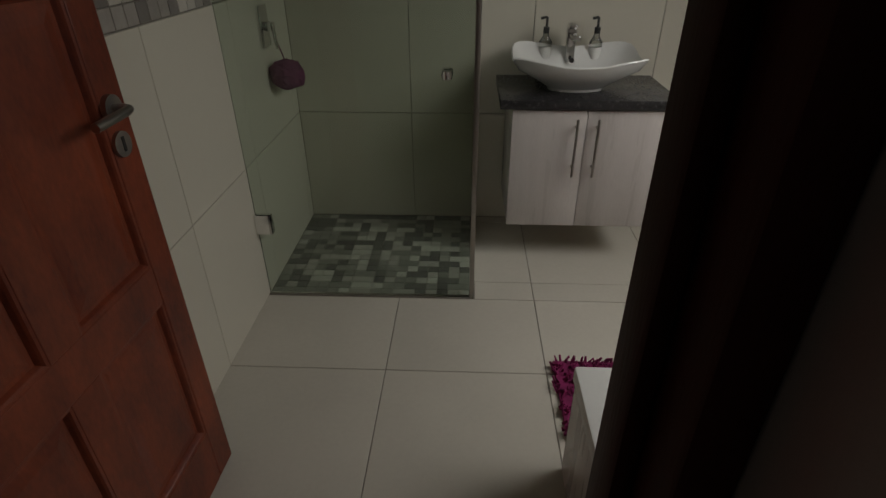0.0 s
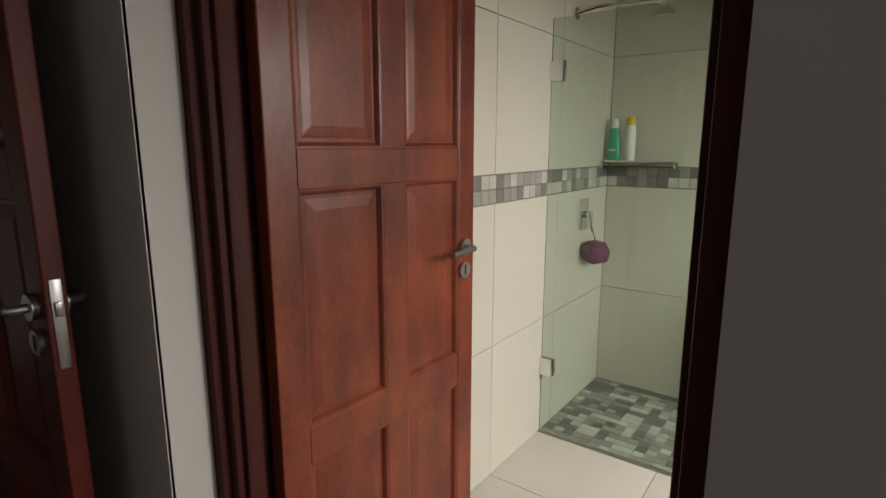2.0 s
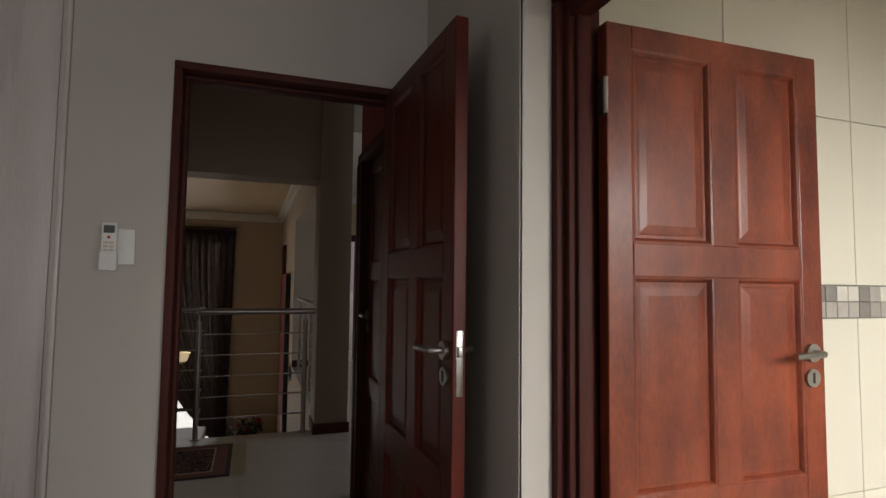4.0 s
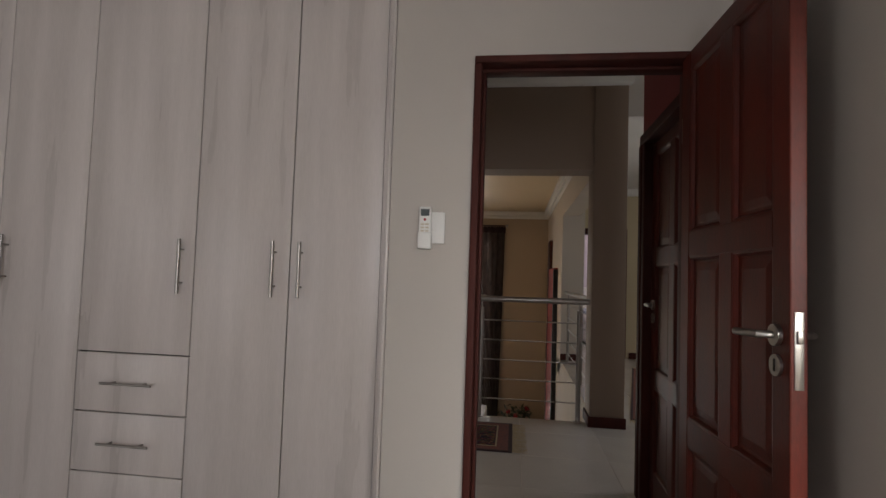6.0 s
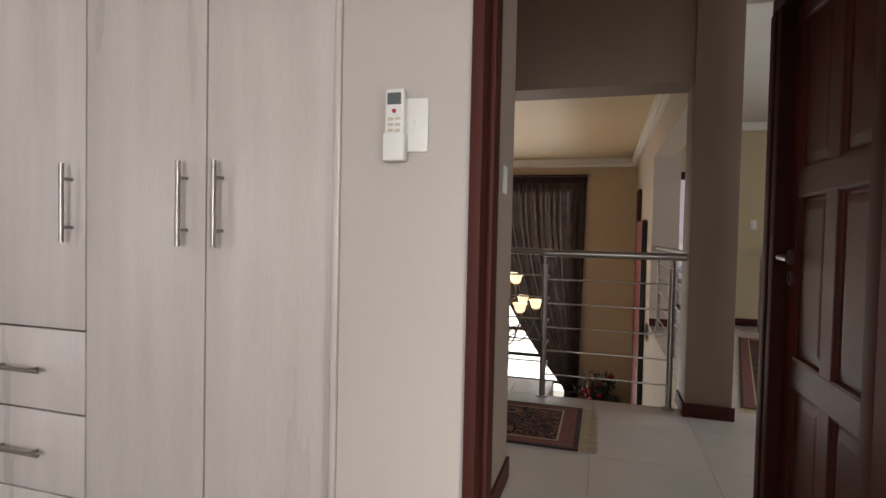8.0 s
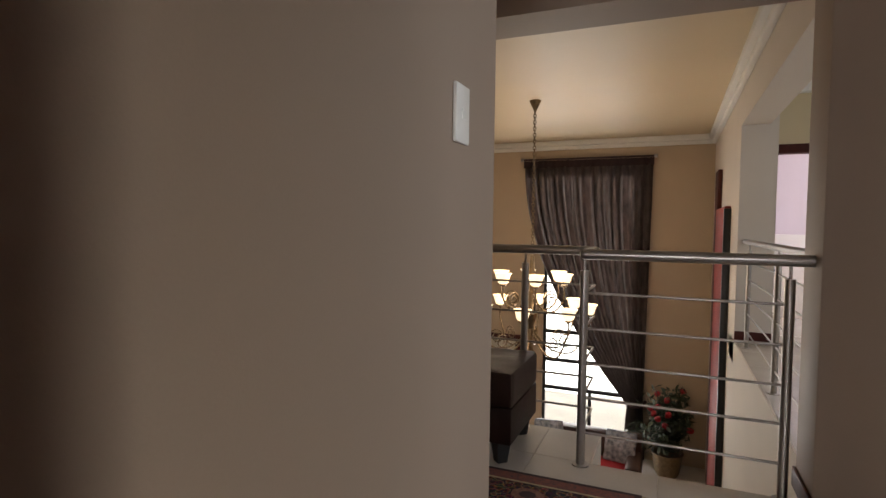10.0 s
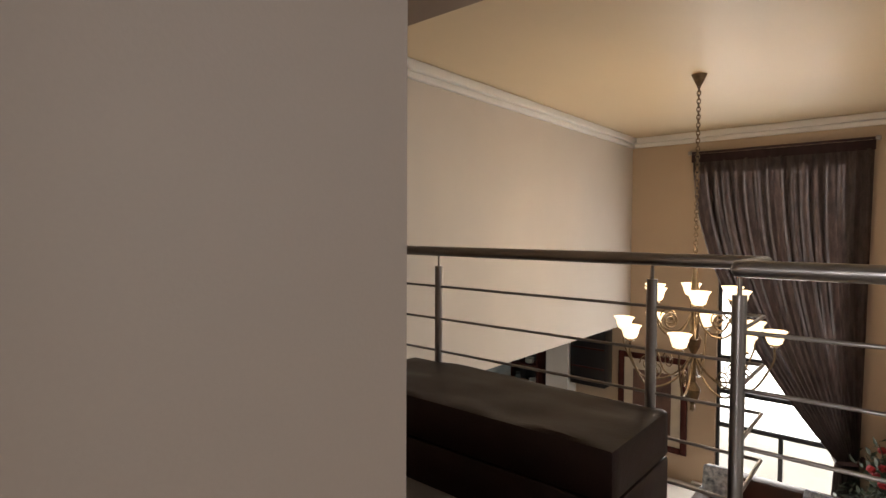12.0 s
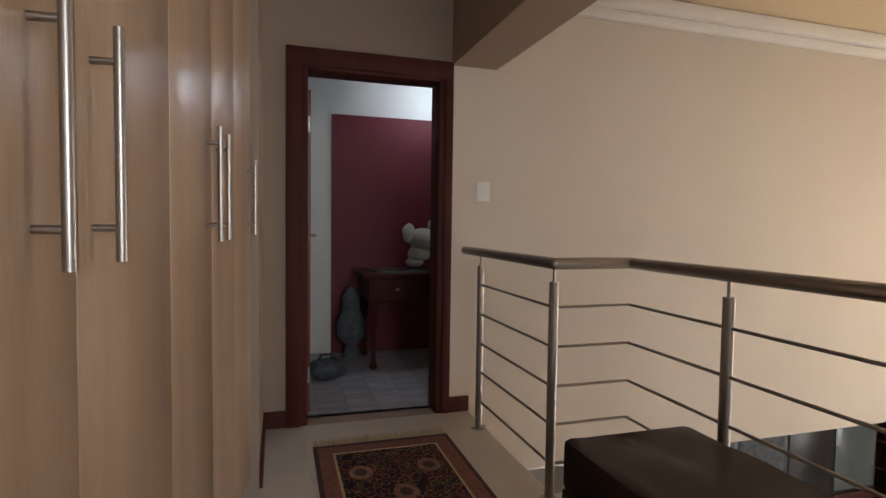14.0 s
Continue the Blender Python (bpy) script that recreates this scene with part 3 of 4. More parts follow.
def ward_door(y0, y1, z0, z1, hy, upright=True, hz=(1.123, 1.357)):
    dr = part("door" if upright else "drawer", B((FX - 0.02, FX, y0 + 0.003, y1 - 0.003, z0 + 0.003, z1 - 0.003), bev=0.0015), M_PALEWOOD, ward)
    if upright:
        bar_handle(dr, FX, hy, *hz)
    else:
        bar_handle(dr, FX, hy, (y0 + y1) / 2 - 0.118, (y0 + y1) / 2 + 0.118, 1, False)


ward_door(-0.315, 0.076, 0.07, 2.76, -0.262)
ward_door(-0.746, -0.315, 0.07, 2.76, -0.379)
ward_door(-1.277, -0.746, 0.855, 2.76, -0.80)
for z in (0.855, 0.597, 0.34):
    ward_door(-1.277, -0.746, max(z - 0.258, 0.07), z, z - 0.128, False)
ward_door(-1.711, -1.277, 0.07, 2.76, -1.661)
ward_door(-2.145, -1.711, 0.07, 2.76, -1.757)
ward_door(-2.579, -2.145, 0.07, 2.76, -2.53)
ward_door(-3.013, -2.579, 0.07, 2.76, -2.63)

# landing wardrobe, its front slightly out of square with the wall
lw = thing("landing_wardrobe", "tall honey maple fitted wardrobe on the landing", "wardrobe", (-2.268, 0.2, 0), -4.0)
part("carcass", B((0.022, 0.40, -2.40, -0.012, 0.08, 2.75)), M_GAP, lw)
part("plinth", B((0.05, 0.40, -2.40, -0.012, 0, 0.08)), M_MAPLE, lw)
joints = (-0.005, -0.24, -0.64, -1.08, -1.52, -1.93, -2.34, -2.40)
for i, (a, b) in enumerate(zip(joints, joints[1:])):
    dr = part("door", B((0.0, 0.02, b + 0.0015, a - 0.0015, 0.085, 2.745), bev=0.0015), M_MAPLE, lw)
    if 1 <= i <= 5:
        hy = (b + 0.07 if i % 2 else a - 0.07) + {1: 0.035, 2: 0.018}.get(i, 0.0)
        bar_handle(dr, 0.0, hy, 1.16, 1.47, -1)

# ---- balustrades ----
RODS = (0.165, 0.34, 0.51, 0.685, 0.86)


def balustrade(name, label, line, posts, rail_z=1.05):
    r = thing(name, label, "balustrade")
    bm = bmesh.new()
    for a, b in zip(line, line[1:]):
        rod(bm, (*a, rail_z), (*b, rail_z), 0.026, 18)
    for p in line[1:-1]:
        bmesh.ops.create_uvsphere(bm, u_segments=16, v_segments=10, radius=0.0262, matrix=Matrix.Translation((*p, rail_z)))
    part("handrail", bm, M_STEEL, r, "satin steel tube handrail")
    for z in RODS:
        bm = bmesh.new()
        bars = [posts[0]] + line[1:-1] + [posts[-1]]
        for a, b in zip(bars, bars[1:]):
            rod(bm, (*a, z), (*b, z), 0.0065, 14)
        part("rod", bm, M_STEEL, r)
    for x, y in posts:
        p = part("post", rod(bmesh.new(), (x, y, 0.0), (x, y, 0.97), 0.021, 18), M_STEEL, r)
        part("pin", rod(bmesh.new(), (x, y, 0.97), (x, y, rail_z - 0.02), 0.007, 10), M_STEEL, p)
        part("base_flange", rod(bmesh.new(), (x, y, 0.0), (x, y, 0.008), 0.042, 20), M_STEEL, p)
    return r


balustrade("balustrade", "steel balustrade with five rods stepping round the ottoman bay",
           [(-3.70, 1.285), (-3.70, 0.34), (-4.085, 0.34), (-4.085, -1.757), (-3.70, -1.757), (-3.70, -2.93)],
           [(-3.70, 1.20), (-3.70, 0.34), (-4.085, -0.055), (-4.085, -1.192), (-3.70, -1.757), (-3.70, -2.64)])
balustrade("balustrade", "steel balustrade across the opening of the upper landing", [(-7.44, 1.43), (-3.90, 1.43)], [(-7.05, 1.43), (-5.46, 1.43), (-4.05, 1.43)])
balustrade("balustrade", "steel stair balustrade on the upper landing", [(-7.45, 2.68), (-7.45, 4.4)], [(-7.45, 2.68), (-7.45, 3.6), (-7.45, 4.35)])

# ---- ottoman ----
ot = thing("ottoman", "long dark brown leather ottoman with block feet", "ottoman", (-3.775, -0.645, 0), 0)
part("body", B((-0.265, 0.265, -0.68, 0.68, 0.11, 0.2885), bev=0.008), M_LEATHER, ot)
bm = B((-0.267, 0.267, -0.682, 0.682, 0.289, 0.47), bev=0.022)
bmesh.ops.subdivide_edges(bm, edges=[e for e in bm.edges if e.calc_length() > 0.3], cuts=14, use_grid_fill=True)
for v in bm.verts:
    if v.co.z > 0.465:
        v.co.z += 0.016 * noise.noise(v.co * 5) + 0.006 * noise.noise(v.co * 13) - 0.006 * (1 - (v.co.x / 0.27) ** 2)
part("cushion_top", bm, M_LEATHER, ot, "creased dark brown leather top")
for x in (-0.2, 0.2):
    for y in (-0.61, 0.61):
        part("foot", rod(bmesh.new(), (x, y, 0.0), (x, y, 0.12), 0.036, 4, 0.055), M_BLACK, ot, "black tapered wooden foot")


# ---- rugs ----
def rug(name, label, at, turn, w, l):
    r = thing(name, label, "rug", at, turn)
    part("field", B((-w / 2 + 0.10, w / 2 - 0.10, -l / 2 + 0.12, l / 2 - 0.12, 0.0, 0.0105), bev=0.002), M_RUG, r)
    part("inner_border", B((-w / 2 + 0.022, w / 2 - 0.022, -l / 2 + 0.03, -l / 2 + 0.12, 0, 0.010), (-w / 2 + 0.022, w / 2 - 0.022, l / 2 - 0.12, l / 2 - 0.03, 0, 0.010),
                           (-w / 2 + 0.022, -w / 2 + 0.10, -l / 2 + 0.12, l / 2 - 0.12, 0, 0.010), (w / 2 - 0.10, w / 2 - 0.022, -l / 2 + 0.12, l / 2 - 0.12, 0, 0.010)), M_RUGRED, r, "patterned red-brown border")
    part("edge", B((-w / 2, -w / 2 + 0.022, -l / 2, l / 2, 0, 0.0095), (w / 2 - 0.022, w / 2, -l / 2, l / 2, 0, 0.0095), (-w / 2 + 0.022, w / 2 - 0.022, -l / 2, -l / 2 + 0.03, 0, 0.0095), (-w / 2 + 0.022, w / 2 - 0.022, l / 2 - 0.03, l / 2, 0, 0.0095)), M_RUGEDGE, r, "near-black woven edge")
    part("guard_stripe", B((-w / 2 + 0.094, -w / 2 + 0.106, -l / 2 + 0.114, l / 2 - 0.114, 0, 0.0118), (w / 2 - 0.106, w / 2 - 0.094, -l / 2 + 0.114, l / 2 - 0.114, 0, 0.0118),
                          (-w / 2 + 0.106, w / 2 - 0.106, -l / 2 + 0.114, -l / 2 + 0.126, 0, 0.0118), (-w / 2 + 0.106, w / 2 - 0.106, l / 2 - 0.126, l / 2 - 0.114, 0, 0.0118)), M_FRINGE, r, "narrow cream guard stripe")
    y = -l / 2 + 0.36
    k = 0
    while y < l / 2 - 0.3:
        for x in ((-0.17, 0.17) if k % 2 == 0 else (0.0,)):
            part("medallion", lathe(bmesh.new(), [(0.060, 0.0106), (0.056, 0.0112), (0.0, 0.0113)], (x, y, 0), 10, 1.0, 1.25), M_RUGMED, r)
            part("medallion_heart", lathe(bmesh.new(), [(0.032, 0.0114), (0.0, 0.0118)], (x, y, 0), 8, 1.0, 1.25), M_RUGEDGE, r)
        y += 0.24
        k += 1
    for s in (-1, 1):
        bm = bmesh.new()
        for i in range(int(w / 0.011)):
            x = -w / 2 + 0.006 + i * 0.011
            d = 0.10 + random.uniform(-0.015, 0.015)
            x2 = x + random.uniform(-0.008, 0.008)
            bm.faces.new([bm.verts.new(c) for c in ((x - 0.005, s * l / 2, 0.006), (x + 0.005, s * l / 2, 0.006), (x2 + 0.004, s * (l / 2 + d), 0.002), (x2 - 0.004, s * (l / 2 + d), 0.002))])
        part("fringe", bm, M_FRINGE, r, "cream knotted fringe")
    return r


rug("runner_rug", "dark red and navy Persian runner with cream fringe", (-3.105, -0.97, 0.0), 0, 0.75, 3.22)
rug("hall_rug", "worn blue and red Persian rug on the upper landing", (-5.3, 2.55, 0.0), 78, 1.1, 3.1)

# ---- switches and remote ----
def switch(name, label, at, turn, w=0.075, h=0.12):
    s = thing(name, label, "light switch", at, turn)
    part("plate", B((-w / 2, w / 2, 0, 0.009, -h / 2, h / 2), bev=0.003), M_PLASTIC, s)
    part("rocker", B((-0.009, 0.009, 0.009, 0.0115, -0.011, 0.011), bev=0.001), M_PLASTIC, s)
    return s


switch("light_switch", "white plastic light switch on the taupe wall", (-2.053, 0.318, 1.413), 0)
switch("light_switch", "white plastic light switch beside the study door", (-3.817, -2.94, 1.427), 0, 0.09, 0.125)
switch("light_switch", "white plastic light switch on the straw wall", (-8.0, 2.70, 1.39), -90)
sp = switch("light_switch", "white switch plate behind the remote control", (-0.92, 0.302, 1.425), -90, 0.085, 0.125)
rc = thing("remote_control", "white air-conditioner remote in its wall holder", "remote control", (-0.92, 0.268, 1.425), -90)
part("body", B((-0.024, 0.024, 0.010, 0.030, -0.078, 0.082), bev=0.006), M_PLASTIC, rc)
part("holder", B((-0.027, 0.027, 0.0, 0.034, -0.085, -0.02), bev=0.005), M_PLASTIC, rc)
part("display", B((-0.017, 0.017, 0.0295, 0.0306, 0.045, 0.072)), M_SCREEN, rc)
part("button", rod(bmesh.new(), (0, 0.029, 0.03), (0, 0.0316, 0.03), 0.005), M_REDCLOTH, rc, "small red button")
for i in range(6):
    part("button", B((-0.016 + 0.018 * (i % 2), -0.002 + 0.018 * (i % 2), 0.029, 0.0312, 0.008 - 0.013 * (i // 2), 0.015 - 0.013 * (i // 2)), bev=0.001), M_PAPER, rc)

# ---- bathroom things ----
sh = thing("shower_enclosure", "frameless clear glass shower door with chrome hinges", "shower")
gd = part("glass_door", B((-0.085, 0.812, 3.256, 3.264, 0.012, 1.985)), M_GLASS, sh, "clear glass shower door")
part("glass_side", B((0.818, 0.826, 3.27, 4.055, 0.012, 1.985)), M_GLASS, sh, "clear fixed glass pane")
part("edge_seal", B((0.812, 0.832, 3.250, 3.270, 0.0, 1.985), bev=0.003), M_STEEL, sh, "grey metal edge strip")
part("threshold", B((-0.088, 0.832, 3.250, 3.270, 0.0, 0.010)), M_STEEL, sh)
for z in (0.36, 1.76):
    part("hinge", B((-0.089, -0.02, 3.243, 3.277, z - 0.045, z + 0.045), bev=0.004), M_CHROME, gd, "square chrome glass hinge")
for y in (3.235, 3.285):
    part("knob", lathe(bmesh.new(), [(0.0, -0.016), (0.018, -0.014), (0.021, 0.0), (0.018, 0.014), (0.0, 0.016)], (0.715, y, 0.979)), M_CHROME, gd, "round chrome knob")
for ob in bpy.data.objects:
    if ob.name.startswith("glass_"):
        ob.visible_shadow = False

shelf = thing("shower_shelf", "small glass corner shelf on chrome brackets", "shelf")
part("glass_plate", B((-0.08, 0.30, 3.90, 4.05, 1.335, 1.343), bev=0.002), M_GLASS, shelf)
part("rail", tube(bmesh.new(), [(-0.08, 3.90, 1.35), (0.30, 3.90, 1.35), (0.30, 4.05, 1.35)], 0.005), M_CHROME, shelf)
part("bracket", B((-0.085, -0.06, 3.9, 3.92, 1.31, 1.345), (0.28, 0.30, 4.03, 4.055, 1.31, 1.345), bev=0.003), M_CHROME, shelf)
b1 = thing("shampoo_bottle", "green plastic shampoo bottle on the glass shelf", "bottle", (-0.03, 3.97, 1.344))
part("body", lathe(bmesh.new(), [(0.034, 0), (0.037, 0.01), (0.037, 0.06), (0.03, 0.14), (0.021, 0.185)], sx=1, sy=0.6), M_GREENPL, b1)
part("cap", lathe(bmesh.new(), [(0.021, 0.185), (0.018, 0.22), (0.010, 0.235), (0, 0.236)], sx=1, sy=0.7), M_PLASTIC, b1, "pale cap")
part("print", B((-0.018, 0.018, -0.0245, -0.021, 0.06, 0.072)), M_PLASTIC, b1)
b2 = thing("shampoo_bottle", "white plastic bottle with a yellow cap on the glass shelf", "bottle", (0.055, 3.98, 1.344))
part("body", lathe(bmesh.new(), [(0.027, 0), (0.029, 0.008), (0.029, 0.17), (0.022, 0.2)]), M_PLASTIC, b2)
part("cap", lathe(bmesh.new(), [(0.022, 0.2), (0.022, 0.235), (0.018, 0.245), (0, 0.246)]), M_YELPL, b2, "yellow cap")

mx = thing("shower_mixer", "chrome shower mixer on the tiled wall", "shower mixer", (-0.088, 3.71, 1.07))
part("plate", B((0, 0.012, -0.05, 0.05, -0.085, 0.085), bev=0.004), M_CHROME, mx)
part("lever", rod(B((0.012, 0.05, -0.018, 0.018, -0.018, 0.018), bev=0.005), (0.045, 0, 0), (0.05, 0.0, -0.09), 0.007), M_CHROME, mx)
lo = thing("bath_sponge", "plum netting bath sponge hanging from the mixer", "bath sponge", (-0.02, 3.74, 0.865))
bm = bmesh.new()
bmesh.ops.create_icosphere(bm, subdivisions=4, radius=0.082)
for v in bm.verts:
    v.co *= 0.9 + 0.22 * abs(noise.noise(v.co * 38)) + 0.1 * noise.noise(v.co * 14)
    v.co.z *= 0.82
part("net", bm, M_LOOFAH, lo)
part("cord", tube(bmesh.new(), [(0, 0, 0.05), (-0.01, -0.01, 0.1), (-0.03, -0.03, 0.19)], 0.003, 6), M_LOOFAH, lo)
sa = thing("rain_shower", "chrome shower head on a wall arm", "shower fitting", (-0.088, 3.50, 2.05))
part("arm", tube(bmesh.new(), [(0, 0, 0), (0.1, 0.02, 0.02), (0.36, 0.05, 0.02), (0.40, 0.05, -0.01)], 0.010), M_CHROME, sa)
part("rose", rod(bmesh.new(), (0.40, 0.05, -0.06), (0.40, 0.05, -0.01), 0.075, 24, 0.02), M_CHROME, sa)
part("flange", rod(bmesh.new(), (0, 0, 0), (0.01, 0, 0), 0.03, 20), M_CHROME, sa)

van = thing("vanity_cabinet", "wall-hung pale wood vanity with two doors and bar handles", "vanity cabinet")
part("body", B((0.985, 1.63, 3.62, 4.055, 0.20, 0.755), bev=0.003), M_PALEWOOD, van)
for x0, x1, hx in ((0.985, 1.307, 1.262), (1.309, 1.63, 1.352)):
    d = part("door", B((x0, x1, 3.60, 3.618, 0.195, 0.75), bev=0.002), M_PALEWOOD, van)
    bm = rod(bmesh.new(), (hx, 3.566, 0.46), (hx, 3.566, 0.72), 0.006, 16)
    for z in (0.50, 0.68):
        rod(bm, (hx, 3.60, z), (hx, 3.566, z), 0.005, 14)
    part("handle", bm, M_STEEL, d, "steel bar handle")
part("countertop", B((0.93, 1.69, 3.585, 4.058, 0.757, 0.797), bev=0.004), M_GRANITE, van, "polished dark granite top")
ba = thing("wash_basin", "white porcelain bowl basin with flared corners", "wash basin", (1.27, 3.80, 0.797))
bm = bmesh.new()
rings = []
for f, z, inner in ((0.42, 0.0, 0), (0.44, 0.012, 0), (0.62, 0.045, 0), (0.9, 0.085, 0), (1.0, 0.125, 0), (0.985, 0.131, 1), (0.95, 0.123, 1), (0.8, 0.08, 1), (0.5, 0.05, 1), (0.1, 0.045, 1)):
    ring = []
    for k in range(48):
        a = k * 2 * math.pi / 48
        p = 5.0 * f + 2.0 * (1 - f)
        r = (abs(math.cos(a)) ** p + abs(math.sin(a)) ** p) ** (-1 / p)
        x, y = 0.285 * f * r * math.cos(a), 0.20 * f * r * math.sin(a)
        lift = 0.030 * (abs(math.cos(a) * math.sin(a)) * 2) ** 3 * f ** 3 + 0.018 * f ** 3 * max(0, math.sin(a))
        ring.append(bm.verts.new((x, y, z + lift)))
    rings.append(ring)
for q, w in zip(rings, rings[1:]):
    for k in range(48):
        bm.faces.new((q[k], q[(k + 1) % 48], w[(k + 1) % 48], w[k]))
bm.faces.new(rings[0][::-1])
bm.faces.new(rings[-1])
part("bowl", bm, M_PORCELAIN, ba)
part("drain_hole", rod(bmesh.new(), (0.0, 0.128, 0.098), (0.0, 0.118, 0.095), 0.011), M_GAP, ba)
tap = thing("basin_mixer", "square chrome basin mixer tap", "tap", (1.265, 3.97, 0.797))
part("body", B((-0.02, 0.02, -0.02, 0.02, 0, 0.23), bev=0.003), M_CHROME, tap)
part("spout", B((-0.018, 0.018, -0.14, -0.02, 0.195, 0.215), bev=0.003), M_CHROME, tap)
part("lever", B((-0.016, 0.016, -0.06, 0.02, 0.24, 0.25), (-0.008, 0.008, -0.008, 0.008, 0.23, 0.24), bev=0.002), M_CHROME, tap)


def soap(at):
    s = thing("soap_dispenser", "clear pump bottle with a black pump beside the tap", "soap dispenser", at, group="pump bottles by the basin")
    part("bottle", lathe(bmesh.new(), [(0.028, 0), (0.03, 0.01), (0.03, 0.10), (0.014, 0.125), (0.012, 0.14)]), M_CLEAR, s)
    part("label", lathe(bmesh.new(), [(0.0304, 0.02), (0.0304, 0.08)]), M_PLASTIC, s, "pale paper label")
    part("pump", tube(rod(bmesh.new(), (0, 0, 0.138), (0, 0, 0.165), 0.014), [(0, 0, 0.165), (0, 0, 0.205), (-0.005, -0.01, 0.208), (-0.03, -0.012, 0.203)], 0.006), M_BLACKPL, s)
    return s


soap((1.150, 3.985, 0.865))
s2 = soap((1.385, 3.985, 0.865))
for x in (1.150, 1.385):
    st = thing("soap_stand", "low stone block under the pump bottle", "stand", (x, 3.985, 0.797))
    part("block", B((-0.034, 0.034, -0.034, 0.034, 0, 0.068), bev=0.004), M_GRANITE, st)

hm = thing("laundry_box", "grey-white lidded storage box beside the bathroom door", "storage box")
part("body", B((1.095, 1.52, 2.05, 2.385, 0.0, 0.355), bev=0.006), M_PALEWOOD, hm)
part("lid", B((1.088, 1.527, 2.043, 2.392, 0.36, 0.41), bev=0.008), M_PLASTIC, hm, "pale blue-white lid")
mt = thing("bath_mat", "magenta chenille bath mat", "bath mat", (1.43, 2.66, 0))
bm = B((-0.30, 0.30, -0.19, 0.19, 0.0, 0.012))
tufts = bmesh.new()
for i in range(900):
    x, y = random.uniform(-0.31, 0.31), random.uniform(-0.2, 0.2)
    rod(tufts, (x, y, 0.008), (x + random.uniform(-0.02, 0.02), y + random.uniform(-0.02, 0.02), 0.03), 0.0055, 4, 0.004)
part("backing", bm, M_MAGENTA, mt)
tagged(part("shag", tufts, M_MAGENTA, mt), kind="stuff")

# ---- hall window and curtain ----
w1 = thing("window_hall", "tall charcoal aluminium window full of daylight", "window")
tagged(w1, kind="structure")
XW = -11.40
fr = part("window_frame", B((XW, XW + 0.05, -1.53, -1.48, -2.94, 2.3), (XW, XW + 0.05, 0.20, 0.25, -2.94, 2.3), (XW, XW + 0.05, -1.48, 0.20, -2.94, -2.88), (XW, XW + 0.05, -1.48, 0.20, 2.25, 2.3)), M_ALU, w1)
for z in (-1.93, -1.39, -0.84, 0.6):
    part("transom", B((XW, XW + 0.05, -1.48, 0.20, z - 0.035, z + 0.035)), M_ALU, w1)
part("mullion", B((XW, XW + 0.05, -0.66, -0.60, -2.88, -1.965)), M_ALU, w1)
pn = part("pane", B((XW + 0.02, XW + 0.026, -1.48, 0.20, -2.88, 2.25)), M_PANE, w1)
pn.visible_shadow = False
part("window_sill", B((-11.30, -11.2, -1.85, 0.3, -2.965, -2.941), bev=0.004), M_WHITE, w1)

cu = thing("curtain", "heavy brown patterned curtain gathered to one side", "curtain")
bm = bmesh.new()
NY, NZ = 120, 60
grid = []
for j in range(NZ + 1):
    z = 2.30 - j * (2.30 + 2.98) / NZ
    if z > -2.0:
        f = (2.30 - z) / 4.3
        left = -1.90 + 1.95 * f ** 1.9
        right = 0.385 - 0.06 * f
    else:
        f = min(1, (-2.0 - z) / 0.9)
        left, right = 0.05 - 0.06 * f, 0.325 + 0.05 * f
    row = []
    for i in range(NY + 1):
        u = i / NY
        amp = 0.032 + 0.012 * math.sin(i * 0.7)
        y = left + (right - left) * u
        x = -11.16 + amp * math.sin(u * 15.5 * 2 * math.pi + 0.5 * math.sin(z * 0.8)) + 0.02 * math.sin(u * 41)
        row.append(bm.verts.new((x, y, z)))
    grid.append(row)
for j in range(NZ):
    for i in range(NY):
        bm.faces.new((grid[j][i], grid[j][i + 1], grid[j + 1][i + 1], grid[j + 1][i]))
bmesh.ops.solidify(bm, geom=bm.faces[:], thickness=0.004)
part("cloth", bm, M_CURTAIN, cu)
bm = bmesh.new()
top = []
for k in range(2):
    top.append([bm.verts.new((-11.125 + 0.012 * math.sin(i * 0.9) + 0.004 * k, -1.92 + 2.32 * i / 100, 2.28 + 0.13 * k)) for i in range(101)])
for i in range(100):
    bm.faces.new((top[0][i], top[0][i + 1], top[1][i + 1], top[1][i]))
bmesh.ops.solidify(bm, geom=bm.faces[:], thickness=0.01)
part("heading", bm, M_PELMET, cu, "dark gathered heading band")
part("tie_back", tube(bmesh.new(), [(-11.24, 0.36, -1.95), (-11.07, 0.30, -2.0), (-11.07, 0.08, -2.03), (-11.22, 0.03, -2.0)], 0.03), M_PELMET, cu, "dark cloth tie-back")
cr = thing("curtain_rail", "dark curtain pole with pale end caps", "curtain rail")
part("pole", rod(bmesh.new(), (-11.14, -1.95, 2.435), (-11.14, 0.42, 2.435), 0.018), M_PELMET, cr)
for y in (-1.95, 0.42):
    part("end_cap", B((-11.17, -11.11, y - 0.03, y + 0.03, 2.405, 2.465), bev=0.01), M_STEEL, cr, "pale metal end cap")
    part("bracket", B((-11.27, -11.13, y - 0.01, y + 0.01, 2.42, 2.45)), M_STEEL, cr)

# ---- chandelier ----
CX, CY = -7.85, -0.93
ch = thing("chandelier", "two-tier bronze scroll chandelier with lit alabaster bowls", "chandelier", (CX, CY, 0))
part("canopy", lathe(bmesh.new(), [(0.015, 2.66), (0.03, 2.68), (0.075, 2.775), (0.075, 2.781)]), M_IRON, ch)
bm = bmesh.new()
